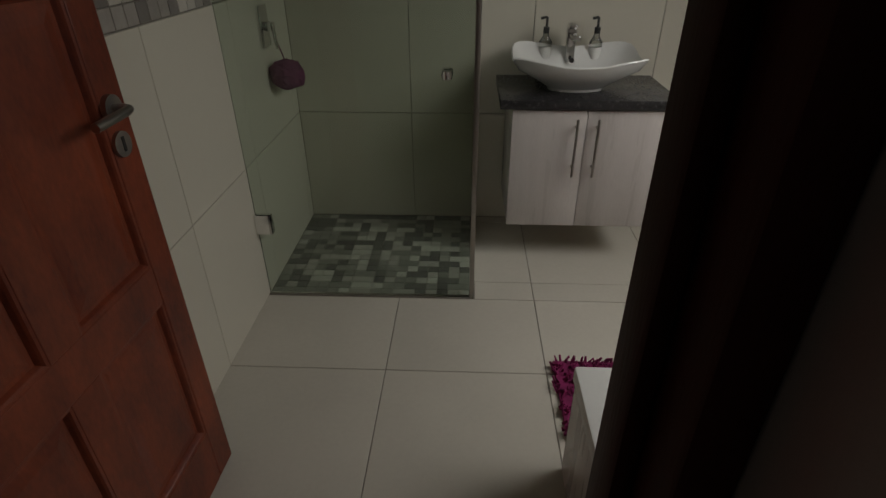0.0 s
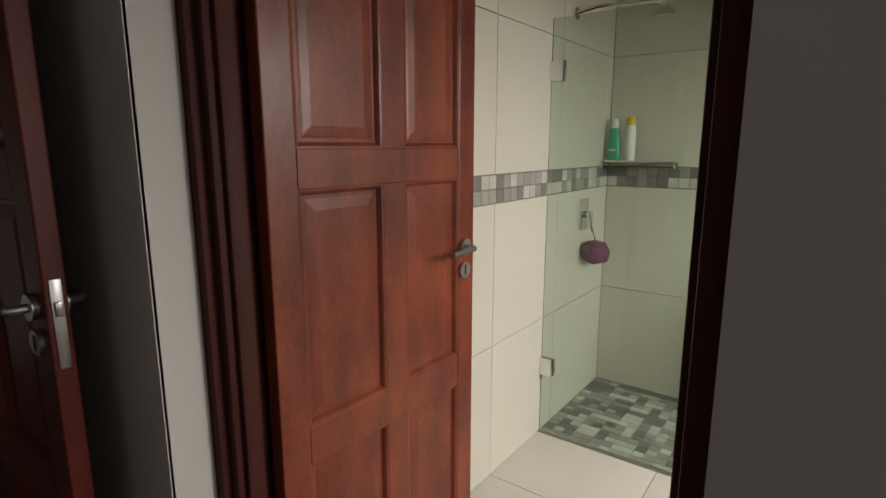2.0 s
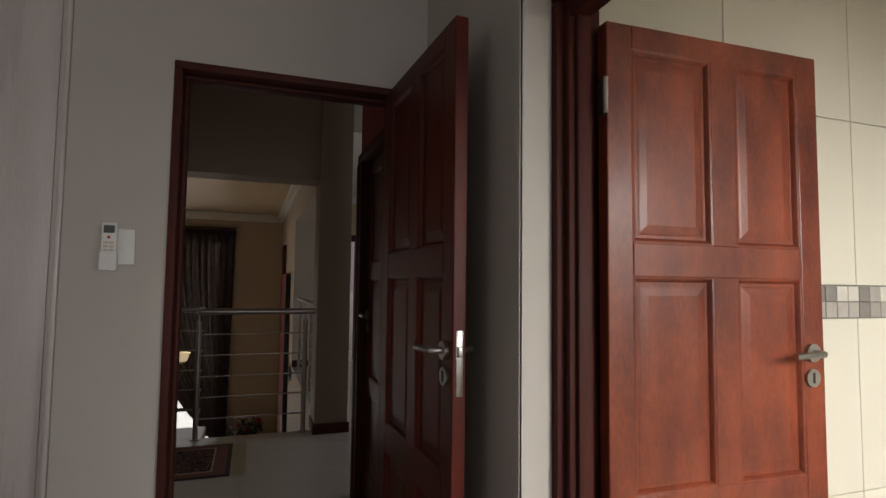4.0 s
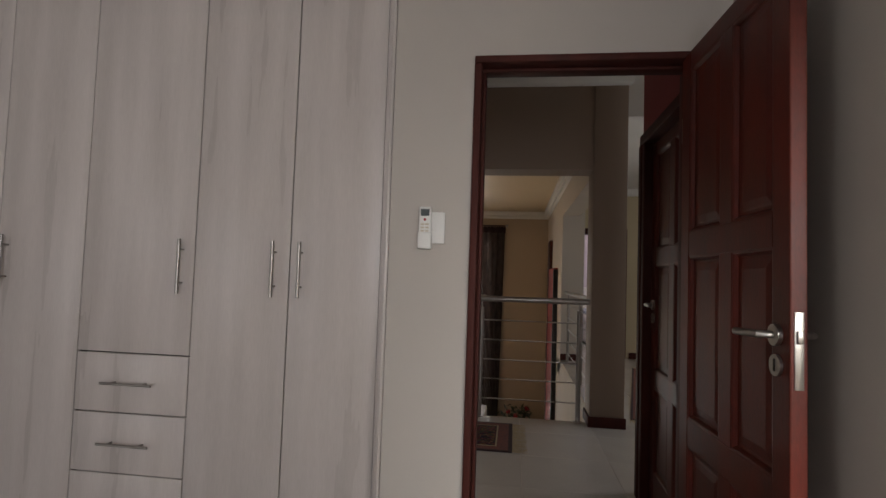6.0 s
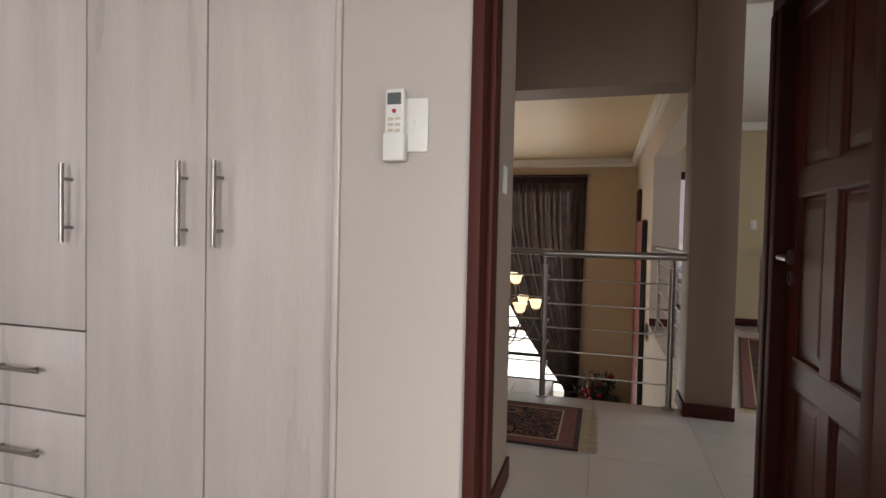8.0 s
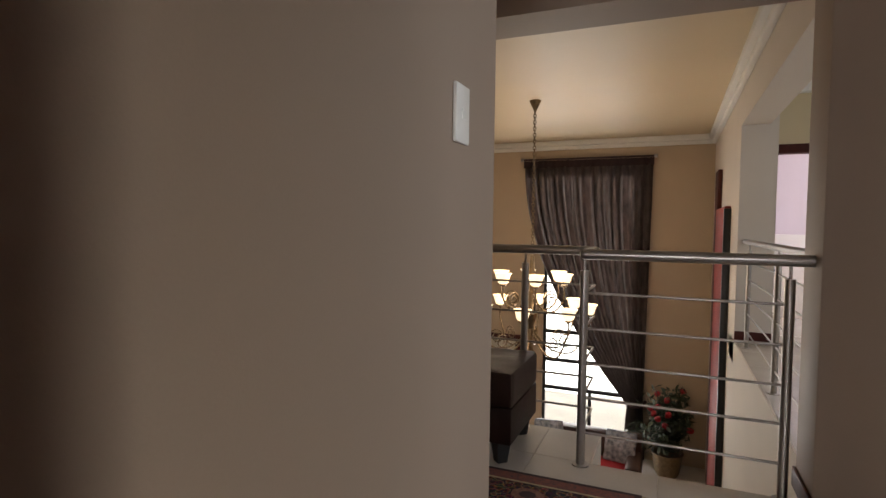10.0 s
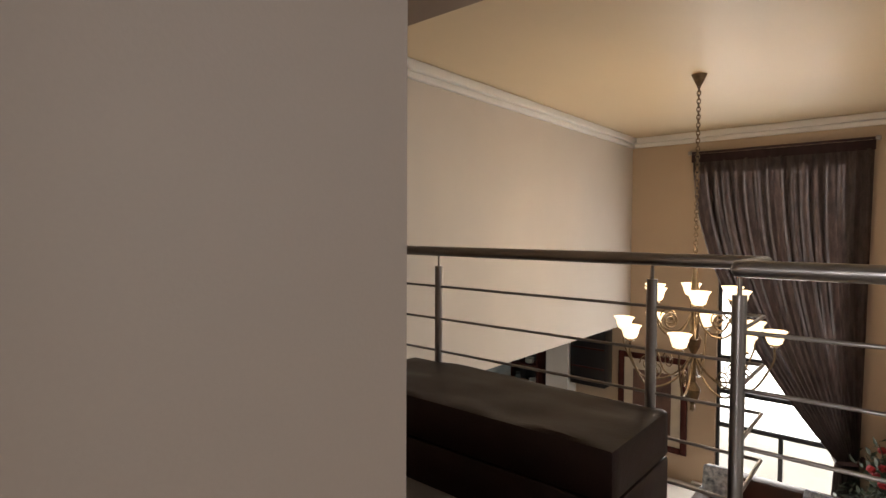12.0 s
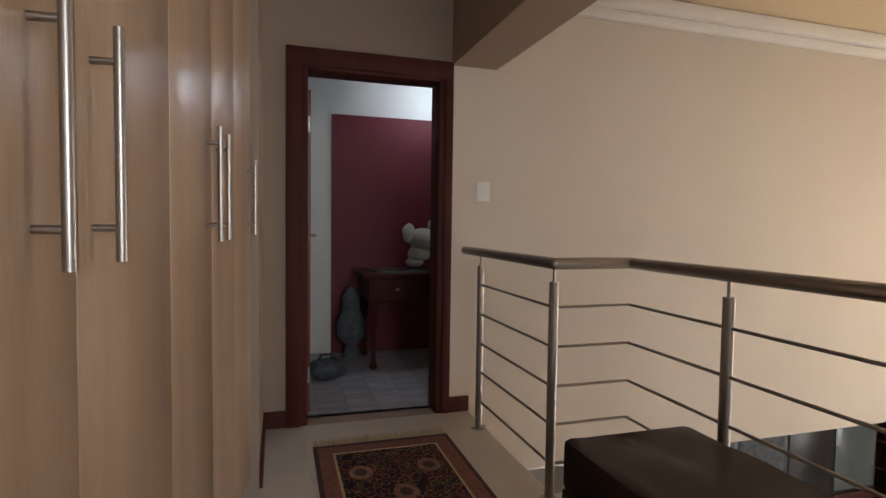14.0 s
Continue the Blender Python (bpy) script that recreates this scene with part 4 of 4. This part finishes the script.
for i in range(46):
    z = 2.67 - i * 0.0405
    pts = [(0.018 * math.cos(a) * (1 if i % 2 else 0), 0.018 * math.cos(a) * (0 if i % 2 else 1), z + 0.028 * math.sin(a)) for a in [k * 0.7 for k in range(10)]]
    tube(bm, pts, 0.0055, 6)
part("chain", bm, M_IRON, ch)
part("stem", lathe(bmesh.new(), [(0.0, -0.72), (0.03, -0.70), (0.02, -0.64), (0.055, -0.58), (0.075, -0.48), (0.03, -0.40), (0.028, -0.10), (0.06, -0.03), (0.075, 0.05), (0.03, 0.14), (0.025, 0.45), (0.05, 0.5), (0.04, 0.58), (0.02, 0.80), (0.0, 0.83)]), M_IRON, ch)


def arm(a, r, z0, z1, zb):
    c, s = math.cos(a), math.sin(a)
    bm = bmesh.new()
    prof = [(0.03, z0), (r * 0.2, z0 - 0.16), (r * 0.45, zb), (r * 0.75, zb + 0.02), (r * 0.98, z1 - 0.18), (r, z1 - 0.05), (r, z1)]
    pts = []
    for (q0, h0), (q1, h1), (q2, h2), (q3, h3) in zip([prof[0]] + prof, prof, prof[1:], prof[2:] + [prof[-1]]):
        for k in range(6):
            t = k / 6
            w = [((-t + 2) * t - 1) * t / 2, ((3 * t - 5) * t * t + 2) / 2, ((-3 * t + 4) * t + 1) * t / 2, (t - 1) * t * t / 2]
            q = w[0] * q0 + w[1] * q1 + w[2] * q2 + w[3] * q3
            h = w[0] * h0 + w[1] * h1 + w[2] * h2 + w[3] * h3
            pts.append((q * c, q * s, h))
    tube(bm, pts, 0.011, 7)
    spiral = []
    for k in range(26):
        g = k * 0.42
        rr = 0.10 * (1 - k / 34)
        spiral.append(((r * 0.62 + rr * math.cos(g)) * c, (r * 0.62 + rr * math.cos(g)) * s, zb + 0.14 + rr * math.sin(g)))
    tube(bm, spiral, 0.008, 6)
    ob = part("arm", bm, M_IRON, ch)
    part("cup", lathe(bmesh.new(), [(0.012, z1 - 0.02), (0.045, z1), (0.03, z1 + 0.02)], (r * c, r * s, 0)), M_IRON, ob)
    part("shade", lathe(bmesh.new(), [(0.03, z1 + 0.012), (0.062, z1 + 0.03), (0.078, z1 + 0.08), (0.085, z1 + 0.115), (0.11, z1 + 0.15), (0.105, z1 + 0.15), (0.08, z1 + 0.112), (0.07, z1 + 0.07), (0.03, z1 + 0.022)], (r * c, r * s, 0)), M_SHADE, ob, "glowing cream alabaster bowl")


for i in range(6):
    arm(i * math.pi / 3 + 0.35, 0.44, 0.35, 0.44, 0.10)
for i in range(8):
    arm(i * math.pi / 4 + 0.1, 0.72, -0.15, 0.06, -0.42)

# ---- lower hall things ----
rp = thing("wall_panel", "tall red lacquered wooden panel on the hall wall", "wall panel")
part("board", B((-9.6, -8.25, 1.29, 1.359, LOW, 1.45), bev=0.01), M_REDPANEL, rp)
part("edge_strip", B((-8.25, -8.19, 1.28, 1.359, LOW, 1.42), bev=0.006), M_BLACK, rp, "black edge strip")
rp2 = thing("wall_panel", "narrow dark wooden panel behind the red one", "wall panel")
part("board", B((-10.1, -9.62, 1.30, 1.359, LOW, 2.02), bev=0.01), M_DARKWOOD, rp2)

pl = thing("flower_arrangement", "tall dark green plant with red flowers in a pot", "potted plant", (-10.75, 0.75, LOW))
part("pot", lathe(bmesh.new(), [(0.0, 0.0), (0.16, 0.0), (0.2, 0.08), (0.24, 0.36), (0.26, 0.40), (0.22, 0.40), (0.2, 0.34), (0.0, 0.33)]), M_IRON, pl, "dark bronze pot")
stems, leaves = bmesh.new(), bmesh.new()
for i in range(60):
    a, r, h = random.uniform(0, 6.28), random.uniform(0.08, 0.70), random.uniform(0.35, 1.45)
    r *= 1.15 - h / 1.9
    tip = Vector((r * math.cos(a), r * math.sin(a), 0.35 + h * 0.78))
    tube(stems, [(0, 0, 0.34), (tip.x * 0.35, tip.y * 0.35, 0.35 + (tip.z - 0.35) * 0.6), tip], 0.006, 5)
    for k in range(24):
        f = random.uniform(0.35, 1.05)
        p = Vector((tip.x * f, tip.y * f, 0.35 + (tip.z - 0.35) * f)) + Vector((random.gauss(0, 0.05), random.gauss(0, 0.05), random.gauss(0, 0.05)))
        d = Vector((random.gauss(0, 1), random.gauss(0, 1), random.gauss(0.2, 0.6))).normalized()
        n = d.orthogonal().normalized()
        q = random.uniform(0.05, 0.085)
        leaves.faces.new([leaves.verts.new(p + v) for v in (d * -q, n * q * 0.36 + d * 0.01, d * q - n.cross(d) * 0.02, n * -q * 0.36)])
part("stem", stems, M_LEAF, pl)
tagged(part("leaves", leaves, M_LEAF, pl), kind="stuff")
for i in range(13):
    a, r, h = random.uniform(0, 6.28), random.uniform(0.25, 0.62), random.uniform(0.35, 1.45)
    r *= 1.2 - h / 1.9
    bm = bmesh.new()
    bmesh.ops.create_icosphere(bm, subdivisions=2, radius=0.05, matrix=Matrix.Translation((r * math.cos(a), r * math.sin(a), 0.35 + h * 0.78)))
    for v in bm.verts:
        v.co += Vector((noise.noise(v.co * 40), noise.noise(v.co * 41 + Vector((5, 0, 0))), noise.noise(v.co * 39))) * 0.022
    part("flower", bm, M_PETAL, pl, "red rose-like flower")


def sofa(at, turn, w):
    s = thing("sofa", "dark brown leather sofa under the window", "sofa", at, turn)
    part("base", B((-w / 2, w / 2, -0.45, 0.45, 0.06, 0.34), bev=0.03), M_SOFA, s)
    part("seat", B((-w / 2 + 0.18, w / 2 - 0.18, -0.25, 0.46, 0.34, 0.47), bev=0.04), M_REDCLOTH, s, "red cloth seat cushion")
    part("backrest", B((-w / 2, w / 2, -0.47, -0.24, 0.30, 0.86), bev=0.06), M_SOFA, s)
    for x in (-w / 2 + 0.1, w / 2 - 0.1):
        part("armrest", B((x - 0.11, x + 0.11, -0.45, 0.45, 0.30, 0.62), bev=0.05), M_SOFA, s)
    for x in (-w / 2 + 0.1, w / 2 - 0.1):
        for y in (-0.38, 0.38):
            part("foot", B((x - 0.03, x + 0.03, y - 0.03, y + 0.03, 0, 0.07)), M_BLACK, s)
    return s


sofa((-9.75, -0.50, LOW), -90, 1.75)


def cushion(label, at, turn, tilt, material, size=0.24):
    e = thing("cushion", label, "cushion", at, turn)
    bm = B((-size, size, -0.07, 0.07, 0, 2 * size), bev=0.03)
    bmesh.ops.subdivide_edges(bm, edges=bm.edges[:], cuts=3, use_grid_fill=True)
    for v in bm.verts:
        f = max(abs(v.co.x), abs(v.co.z - size)) / size
        v.co.y *= 1.25 - 0.9 * f ** 2
        v.co += Vector((noise.noise(v.co * 9), noise.noise(v.co * 8), 0)) * 0.02
    ob = part("cover", bm, material, e)
    ob.matrix_basis = pose(0, 0, 0, tilt, 0, 0)
    return e


cushion("blue and white patterned cushion on the sofa", (-9.82, -1.08, LOW + 0.47), -80, 20, M_BLUECLOTH)
cushion("blue and white patterned cushion on the sofa", (-9.80, 0.04, LOW + 0.47), -100, 20, M_BLUECLOTH)

pc = thing("framed_picture", "large framed print with a wide cream mount", "picture")
part("frame", B((-11.27, -11.22, -3.12, -3.02, -2.56, -0.95), (-11.27, -11.22, -2.05, -1.95, -2.56, -0.95), (-11.27, -11.22, -3.02, -2.05, -1.05, -0.95), (-11.27, -11.22, -3.02, -2.05, -2.56, -2.46), bev=0.008), M_DARKWOOD, pc)
part("mount", B((-11.265, -11.25, -3.02, -2.05, -2.46, -1.05)), M_PAPER, pc, "cream mount")
part("print", B((-11.25, -11.245, -2.86, -2.21, -2.28, -1.24)), M_PRINT, pc, "brown printed picture")
cbn = thing("wall_cabinet", "dark wooden wall cabinet with shelves in the lower room", "cabinet")
part("body", B((-11.26, -10.95, -3.92, -3.25, -1.62, -0.52), bev=0.01), M_BLACK, cbn)
for z in (-1.3, -0.95):
    part("shelf", B((-10.95, -10.935, -3.90, -3.27, z, z + 0.025)), M_DARKWOOD, cbn)
sb = thing("sideboard", "long dark sideboard in the lower room", "sideboard", (-8.2, -6.5, LOW))
part("body", B((-1.4, 1.4, -0.22, 0.22, 0.08, 0.85), bev=0.01), M_BLACK, sb)
part("top", B((-1.43, 1.43, -0.24, 0.24, 0.85, 0.89), bev=0.006), M_DARKWOOD, sb)
for x in (-0.7, 0.7):
    part("door", B((x - 0.66, x + 0.66, 0.22, 0.235, 0.12, 0.82), bev=0.004), M_DARKWOOD, sb)
un2 = thing("bookcase", "tall dark wooden bookcase with grey glass doors in the lower room", "bookcase", (-8.0, -4.75, LOW))
part("body", B((-1.9, 1.9, -0.25, 0.22, 0.0, 2.38), bev=0.01), M_BLACK, un2)
for k in range(5):
    x = -1.52 + 0.76 * k
    part("door", B((x - 0.37, x + 0.37, 0.22, 0.24, 0.06, 0.9), bev=0.004), M_DARKWOOD, un2)
    part("glass_door", B((x - 0.34, x + 0.34, 0.22, 0.232, 0.95, 2.3), bev=0.003), (M_SCREEN, M_BLACK, M_GREYCLOTH, M_SCREEN, M_BLACK)[k], un2)
tvw = thing("wall_unit", "dark tall wall unit with glass doors in the lower room", "wall unit", (-10.0, -6.6, LOW))
part("body", B((-0.6, 0.6, -0.25, 0.2, 0.0, 2.2), bev=0.01), M_BLACK, tvw)
part("glass_door", B((-0.55, 0.55, 0.2, 0.21, 0.9, 2.1)), M_SCREEN, tvw)

dcb = thing("display_cabinet", "dark open display cabinet holding glassware in the lower room", "display cabinet", (-11.05, -5.75, LOW))
part("back", B((-0.20, -0.17, -1.2, 1.2, 0, 2.5)), M_BLACK, dcb)
for y in (-1.2, -0.4, 0.4, 1.16):
    part("upright", B((-0.17, 0.2, y, y + 0.04, 0, 2.5), bev=0.004), M_DARKWOOD, dcb)
for z in (0.0, 0.75, 1.15, 1.55, 1.95, 2.46):
    part("shelf", B((-0.169, 0.19, -1.159, 1.159, z, z + 0.035), bev=0.004), M_DARKWOOD, dcb)
for z in (1.185, 1.585):
    for k in range(7):
        y = -1.0 + 0.33 * k + random.uniform(-0.05, 0.05)
        v = thing("glass_vase" if k % 2 else "bowl", ("clear glass vase" if k % 2 else "pale ceramic bowl") + " on a dark display shelf", "vase" if k % 2 else "bowl", (-11.0, -5.75 + y, LOW + z))
        h = random.uniform(0.16, 0.28) if k % 2 else 0.10
        part("body", lathe(bmesh.new(), [(0.04, 0), (0.055, 0.01), (0.06, h * 0.5), (0.045, h * 0.8), (0.062, h), (0.056, h), (0.04, h * 0.8), (0.05, h * 0.5), (0.0, 0.02)], sx=1 if k % 2 else 1.5, sy=1 if k % 2 else 1.5), M_SCREEN if k % 2 else M_STONE, v)

# ---- study things ----
dk = thing("desk", "antique dark wooden writing desk with cabriole legs", "desk", (-3.95, -4.33, 0))
part("top", B((-0.74, 0.74, -0.32, 0.32, 0.76, 0.80), bev=0.008), M_DARKWOOD, dk)
part("apron", B((-0.68, 0.68, -0.28, 0.28, 0.56, 0.76), bev=0.004), M_DARKWOOD, dk)
for x in (-0.45, 0.0, 0.45):
    d = part("drawer", B((x - 0.2, x + 0.2, 0.28, 0.292, 0.59, 0.74), bev=0.004), M_DARKWOOD, dk)
    part("knob", rod(bmesh.new(), (x, 0.29, 0.665), (x, 0.315, 0.665), 0.012), M_IRON, d)
for x in (-0.64, 0.64):
    for y in (-0.25, 0.25):
        bm = bmesh.new()
        lathe(bm, [(0.022, 0), (0.035, 0.02), (0.018, 0.06), (0.02, 0.25), (0.035, 0.45), (0.05, 0.56)], (x, y, 0), 12)
        part("leg", bm, M_DARKWOOD, dk)
part("blotter", B((-0.35, 0.6, -0.22, 0.24, 0.80, 0.808), bev=0.003), M_SCREEN, dk, "glossy grey desk pad")
bm = bmesh.new()
for p, r, q in (((0, 0, 0.17), 0.11, (1, 0.8, 0.9)), ((0.03, 0, 0.07), 0.09, (1.1, 0.8, 0.7)), ((-0.07, 0, 0.28), 0.045, (0.8, 0.8, 1.4)), ((0.12, 0.0, 0.23), 0.06, (0.9, 0.7, 1.3)), ((0.07, 0, 0.0), 0.06, (1.2, 1, 0.6))):
    bmesh.ops.create_uvsphere(bm, u_segments=18, v_segments=12, radius=r, matrix=Matrix.Translation(p) @ Matrix.Diagonal((*q, 1)))
for v in bm.verts:
    v.co += v.co.normalized() * 0.012 * noise.noise(v.co * 18)
fg = part("figurine", bm, M_STONE)
fg.location = (-3.80, -4.35, 0.87)
fg.scale = (1.12, 1.12, 1.12)
tagged(fg, "pale stone figurine standing on the desk", "figurine")
ub = thing("standing_bag", "grey patterned cloth bag standing on the floor", "bag", (-3.18, -4.5, 0))
bm = bmesh.new()
lathe(bm, [(0.06, 0.0), (0.075, 0.05), (0.05, 0.12), (0.12, 0.20), (0.13, 0.32), (0.08, 0.44), (0.075, 0.55), (0.02, 0.64)], seg=18, sy=0.7)
for v in bm.verts:
    v.co.x += 0.02 * noise.noise(v.co * 9)
part("body", bm, M_GREYCLOTH, ub)
part("strap", tube(bmesh.new(), [(-0.05, 0, 0.5), (-0.04, 0, 0.66), (0.03, 0, 0.68), (0.06, 0, 0.52)], 0.008), M_BLACK, ub)
bg = thing("soft_bag", "dark bag slumped on the study floor", "bag", (-2.92, -4.0, 0))
bm = bmesh.new()
bmesh.ops.create_uvsphere(bm, u_segments=20, v_segments=12, radius=0.16)
for v in bm.verts:
    v.co.z = max(0.0, v.co.z * 0.5 + 0.05)
    v.co += Vector((noise.noise(v.co * 11), noise.noise(v.co * 12), 0)) * 0.04
part("body", bm, M_GREYCLOTH, bg)
part("handle", tube(bmesh.new(), [(-0.06, 0, 0.1), (-0.03, 0.02, 0.17), (0.04, 0.02, 0.17), (0.07, 0, 0.1)], 0.008), M_BLACK, bg)
lp = thing("ceiling_lamp", "small round lit lamp on the study ceiling", "ceiling lamp", (-3.95, -4.25, 2.6))
part("base", rod(bmesh.new(), (0, 0, -0.03), (0, 0, 0), 0.07, 20), M_STEEL, lp)
part("bulb", lathe(bmesh.new(), [(0.0, -0.09), (0.035, -0.08), (0.045, -0.05), (0.03, -0.03)]), M_LAMP, lp)

# ---- lilac bedroom ----
bd = thing("bed", "white bed with a pale cover in the lilac bedroom", "bed", (-10.2, 2.7, 0))
part("base", B((-0.9, 0.8, -0.7, 0.9, 0.05, 0.40), bev=0.02), M_WHITE, bd)
part("mattress", B((-0.9, 0.8, -0.68, 0.88, 0.40, 0.62), bev=0.06), M_PLASTIC, bd)
part("footboard", B((0.8, 0.85, -0.7, 0.9, 0.0, 0.80), bev=0.015), M_WHITE, bd)
part("cover", B((-0.5, 0.83, -0.72, 0.92, 0.61, 0.66), bev=0.02), M_BLUECLOTH, bd)
for sx in (-0.9,):
    part("headboard", B((sx - 0.05, sx, -0.7, 0.9, 0.0, 1.1), bev=0.015), M_WHITE, bd)

# ---- tiles ----
shared = {}


def piece(name, key, w, h, t, material, parent, m):
    """One tile, w by h, t thick, lying in its own xy plane."""
    k = (key, round(w, 3), round(h, 3), material.name)
    if k not in shared:
        c = min(0.0015, w * 0.04)
        bm = bmesh.new()
        lo_ = [bm.verts.new((x, y, 0)) for x, y in ((0, 0), (w, 0), (w, h), (0, h))]
        mi = [bm.verts.new((x, y, t - c)) for x, y in ((0, 0), (w, 0), (w, h), (0, h))]
        hi = [bm.verts.new((x, y, t)) for x, y in ((c, c), (w - c, c), (w - c, h - c), (c, h - c))]
        for q, r in ((lo_, mi), (mi, hi)):
            for i in range(4):
                bm.faces.new((q[i], q[(i + 1) % 4], r[(i + 1) % 4], r[i]))
        bm.faces.new(hi)
        shared[k] = mesh(name, bm, material, False)
    ob = new(name, shared[k])
    ob.parent = parent
    ob.matrix_basis = m
    return ob


def lay(parent, xs, ys, m, t, material, gap=0.003, name="tile"):
    for x0, x1 in zip(xs, xs[1:]):
        for y0, y1 in zip(ys, ys[1:]):
            piece(name, "t", x1 - x0 - gap, y1 - y0 - gap, t, material, parent, m @ Matrix.Translation((x0 + gap / 2, y0 + gap / 2, 0)))


flat = Matrix.Translation((0, 0, -0.0039))
lay(floor_bath, [-0.095, 0.50, 1.10, 1.70, 2.30, 2.40], [1.60, 2.19, 2.79, 3.252], flat, 0.0039, M_FTILE)
lay(floor_bath, [0.835, 1.10, 1.70, 2.30, 2.40], [3.252, 3.39, 3.99, 4.06], flat, 0.0039, M_FTILE)
west = bpy.data.objects["wall_bathroom_west"]
back = bpy.data.objects["wall_bathroom_back"]
mw = Matrix(((0, 0, 1, -0.098), (1, 0, 0, 0), (0, 1, 0, 0), (0, 0, 0, 1)))
mb = Matrix(((1, 0, 0, 0), (0, 0, -1, 4.068), (0, 1, 0, 0), (0, 0, 0, 1)))
ROWS_Z = ([0.0, 0.60, 1.203], [1.32, 1.92, 2.445, 2.70])
for zs in ROWS_Z:
    lay(west, [1.66, 2.19, 2.79, 3.39, 3.99, 4.06], zs, mw, 0.008, M_TILE)
    lay(back, [-0.09, 0.50, 1.10, 1.70, 2.30, 2.40], zs, mb, 0.008, M_TILE)


def mosaic(parent, m, u0, u1, v0, v1, size, mats, t, name, weights):
    nu, nv = round((u1 - u0) / size), round((v1 - v0) / size)
    su, sv = (u1 - u0) / nu, (v1 - v0) / nv
    used = set()
    for j in range(nv):
        for i in range(nu):
            if (i, j) in used:
                continue
            w = 1
            if name == "mosaic_tile" and i + 1 < nu and (i + 1, j) not in used and random.random() < 0.22:
                w = 2
            used.update((i + k, j) for k in range(w))
            pick = random.choices(mats, weights)[0]
            piece(name, "m", su * w - 0.003, sv - 0.003, t, pick, parent, m @ Matrix.Translation((u0 + i * su + 0.0015, v0 + j * sv + 0.0015, 0)))


mosaic(floor_bath, flat, -0.09, 0.815, 3.272, 4.06, 0.0495, M_MOS, 0.0039, "mosaic_tile", (4, 3.5, 3.5))
mosaic(west, mw, 1.66, 4.06, 1.205, 1.318, 0.0565, M_BORD, 0.008, "border_tile", (3, 3, 4))
mosaic(back, mb, -0.09, 2.40, 1.205, 1.318, 0.0565, M_BORD, 0.008, "border_tile", (4, 3, 3))

landing = bpy.data.objects["floor_landing"]
lay(landing, [-3.735, -3.30, -2.70, -2.10, -1.50, -1.055], [-2.935, -2.30, -1.70, -1.10, -0.50, 0.10, 0.70, 1.30, 1.90, 2.50, 3.10, 3.70, 4.30], flat, 0.0039, M_LTILE)
lay(landing, [-4.135, -3.735], [-1.805, -1.10, -0.50, 0.10, 0.385], flat, 0.0039, M_LTILE)
lay(landing, [-7.95, -7.5, -6.9, -6.3, -5.7, -5.1, -4.5, -3.9, -3.735], [1.37, 1.9, 2.5, 3.1, 3.7, 4.3], flat, 0.0039, M_LTILE)
study = bpy.data.objects["floor_study"]
lay(study, [-5.4 + 0.2 * i for i in range(19)], [-4.72, -4.0, -3.05], flat, 0.0039, M_WOODFLOOR, 0.0012, name="plank")
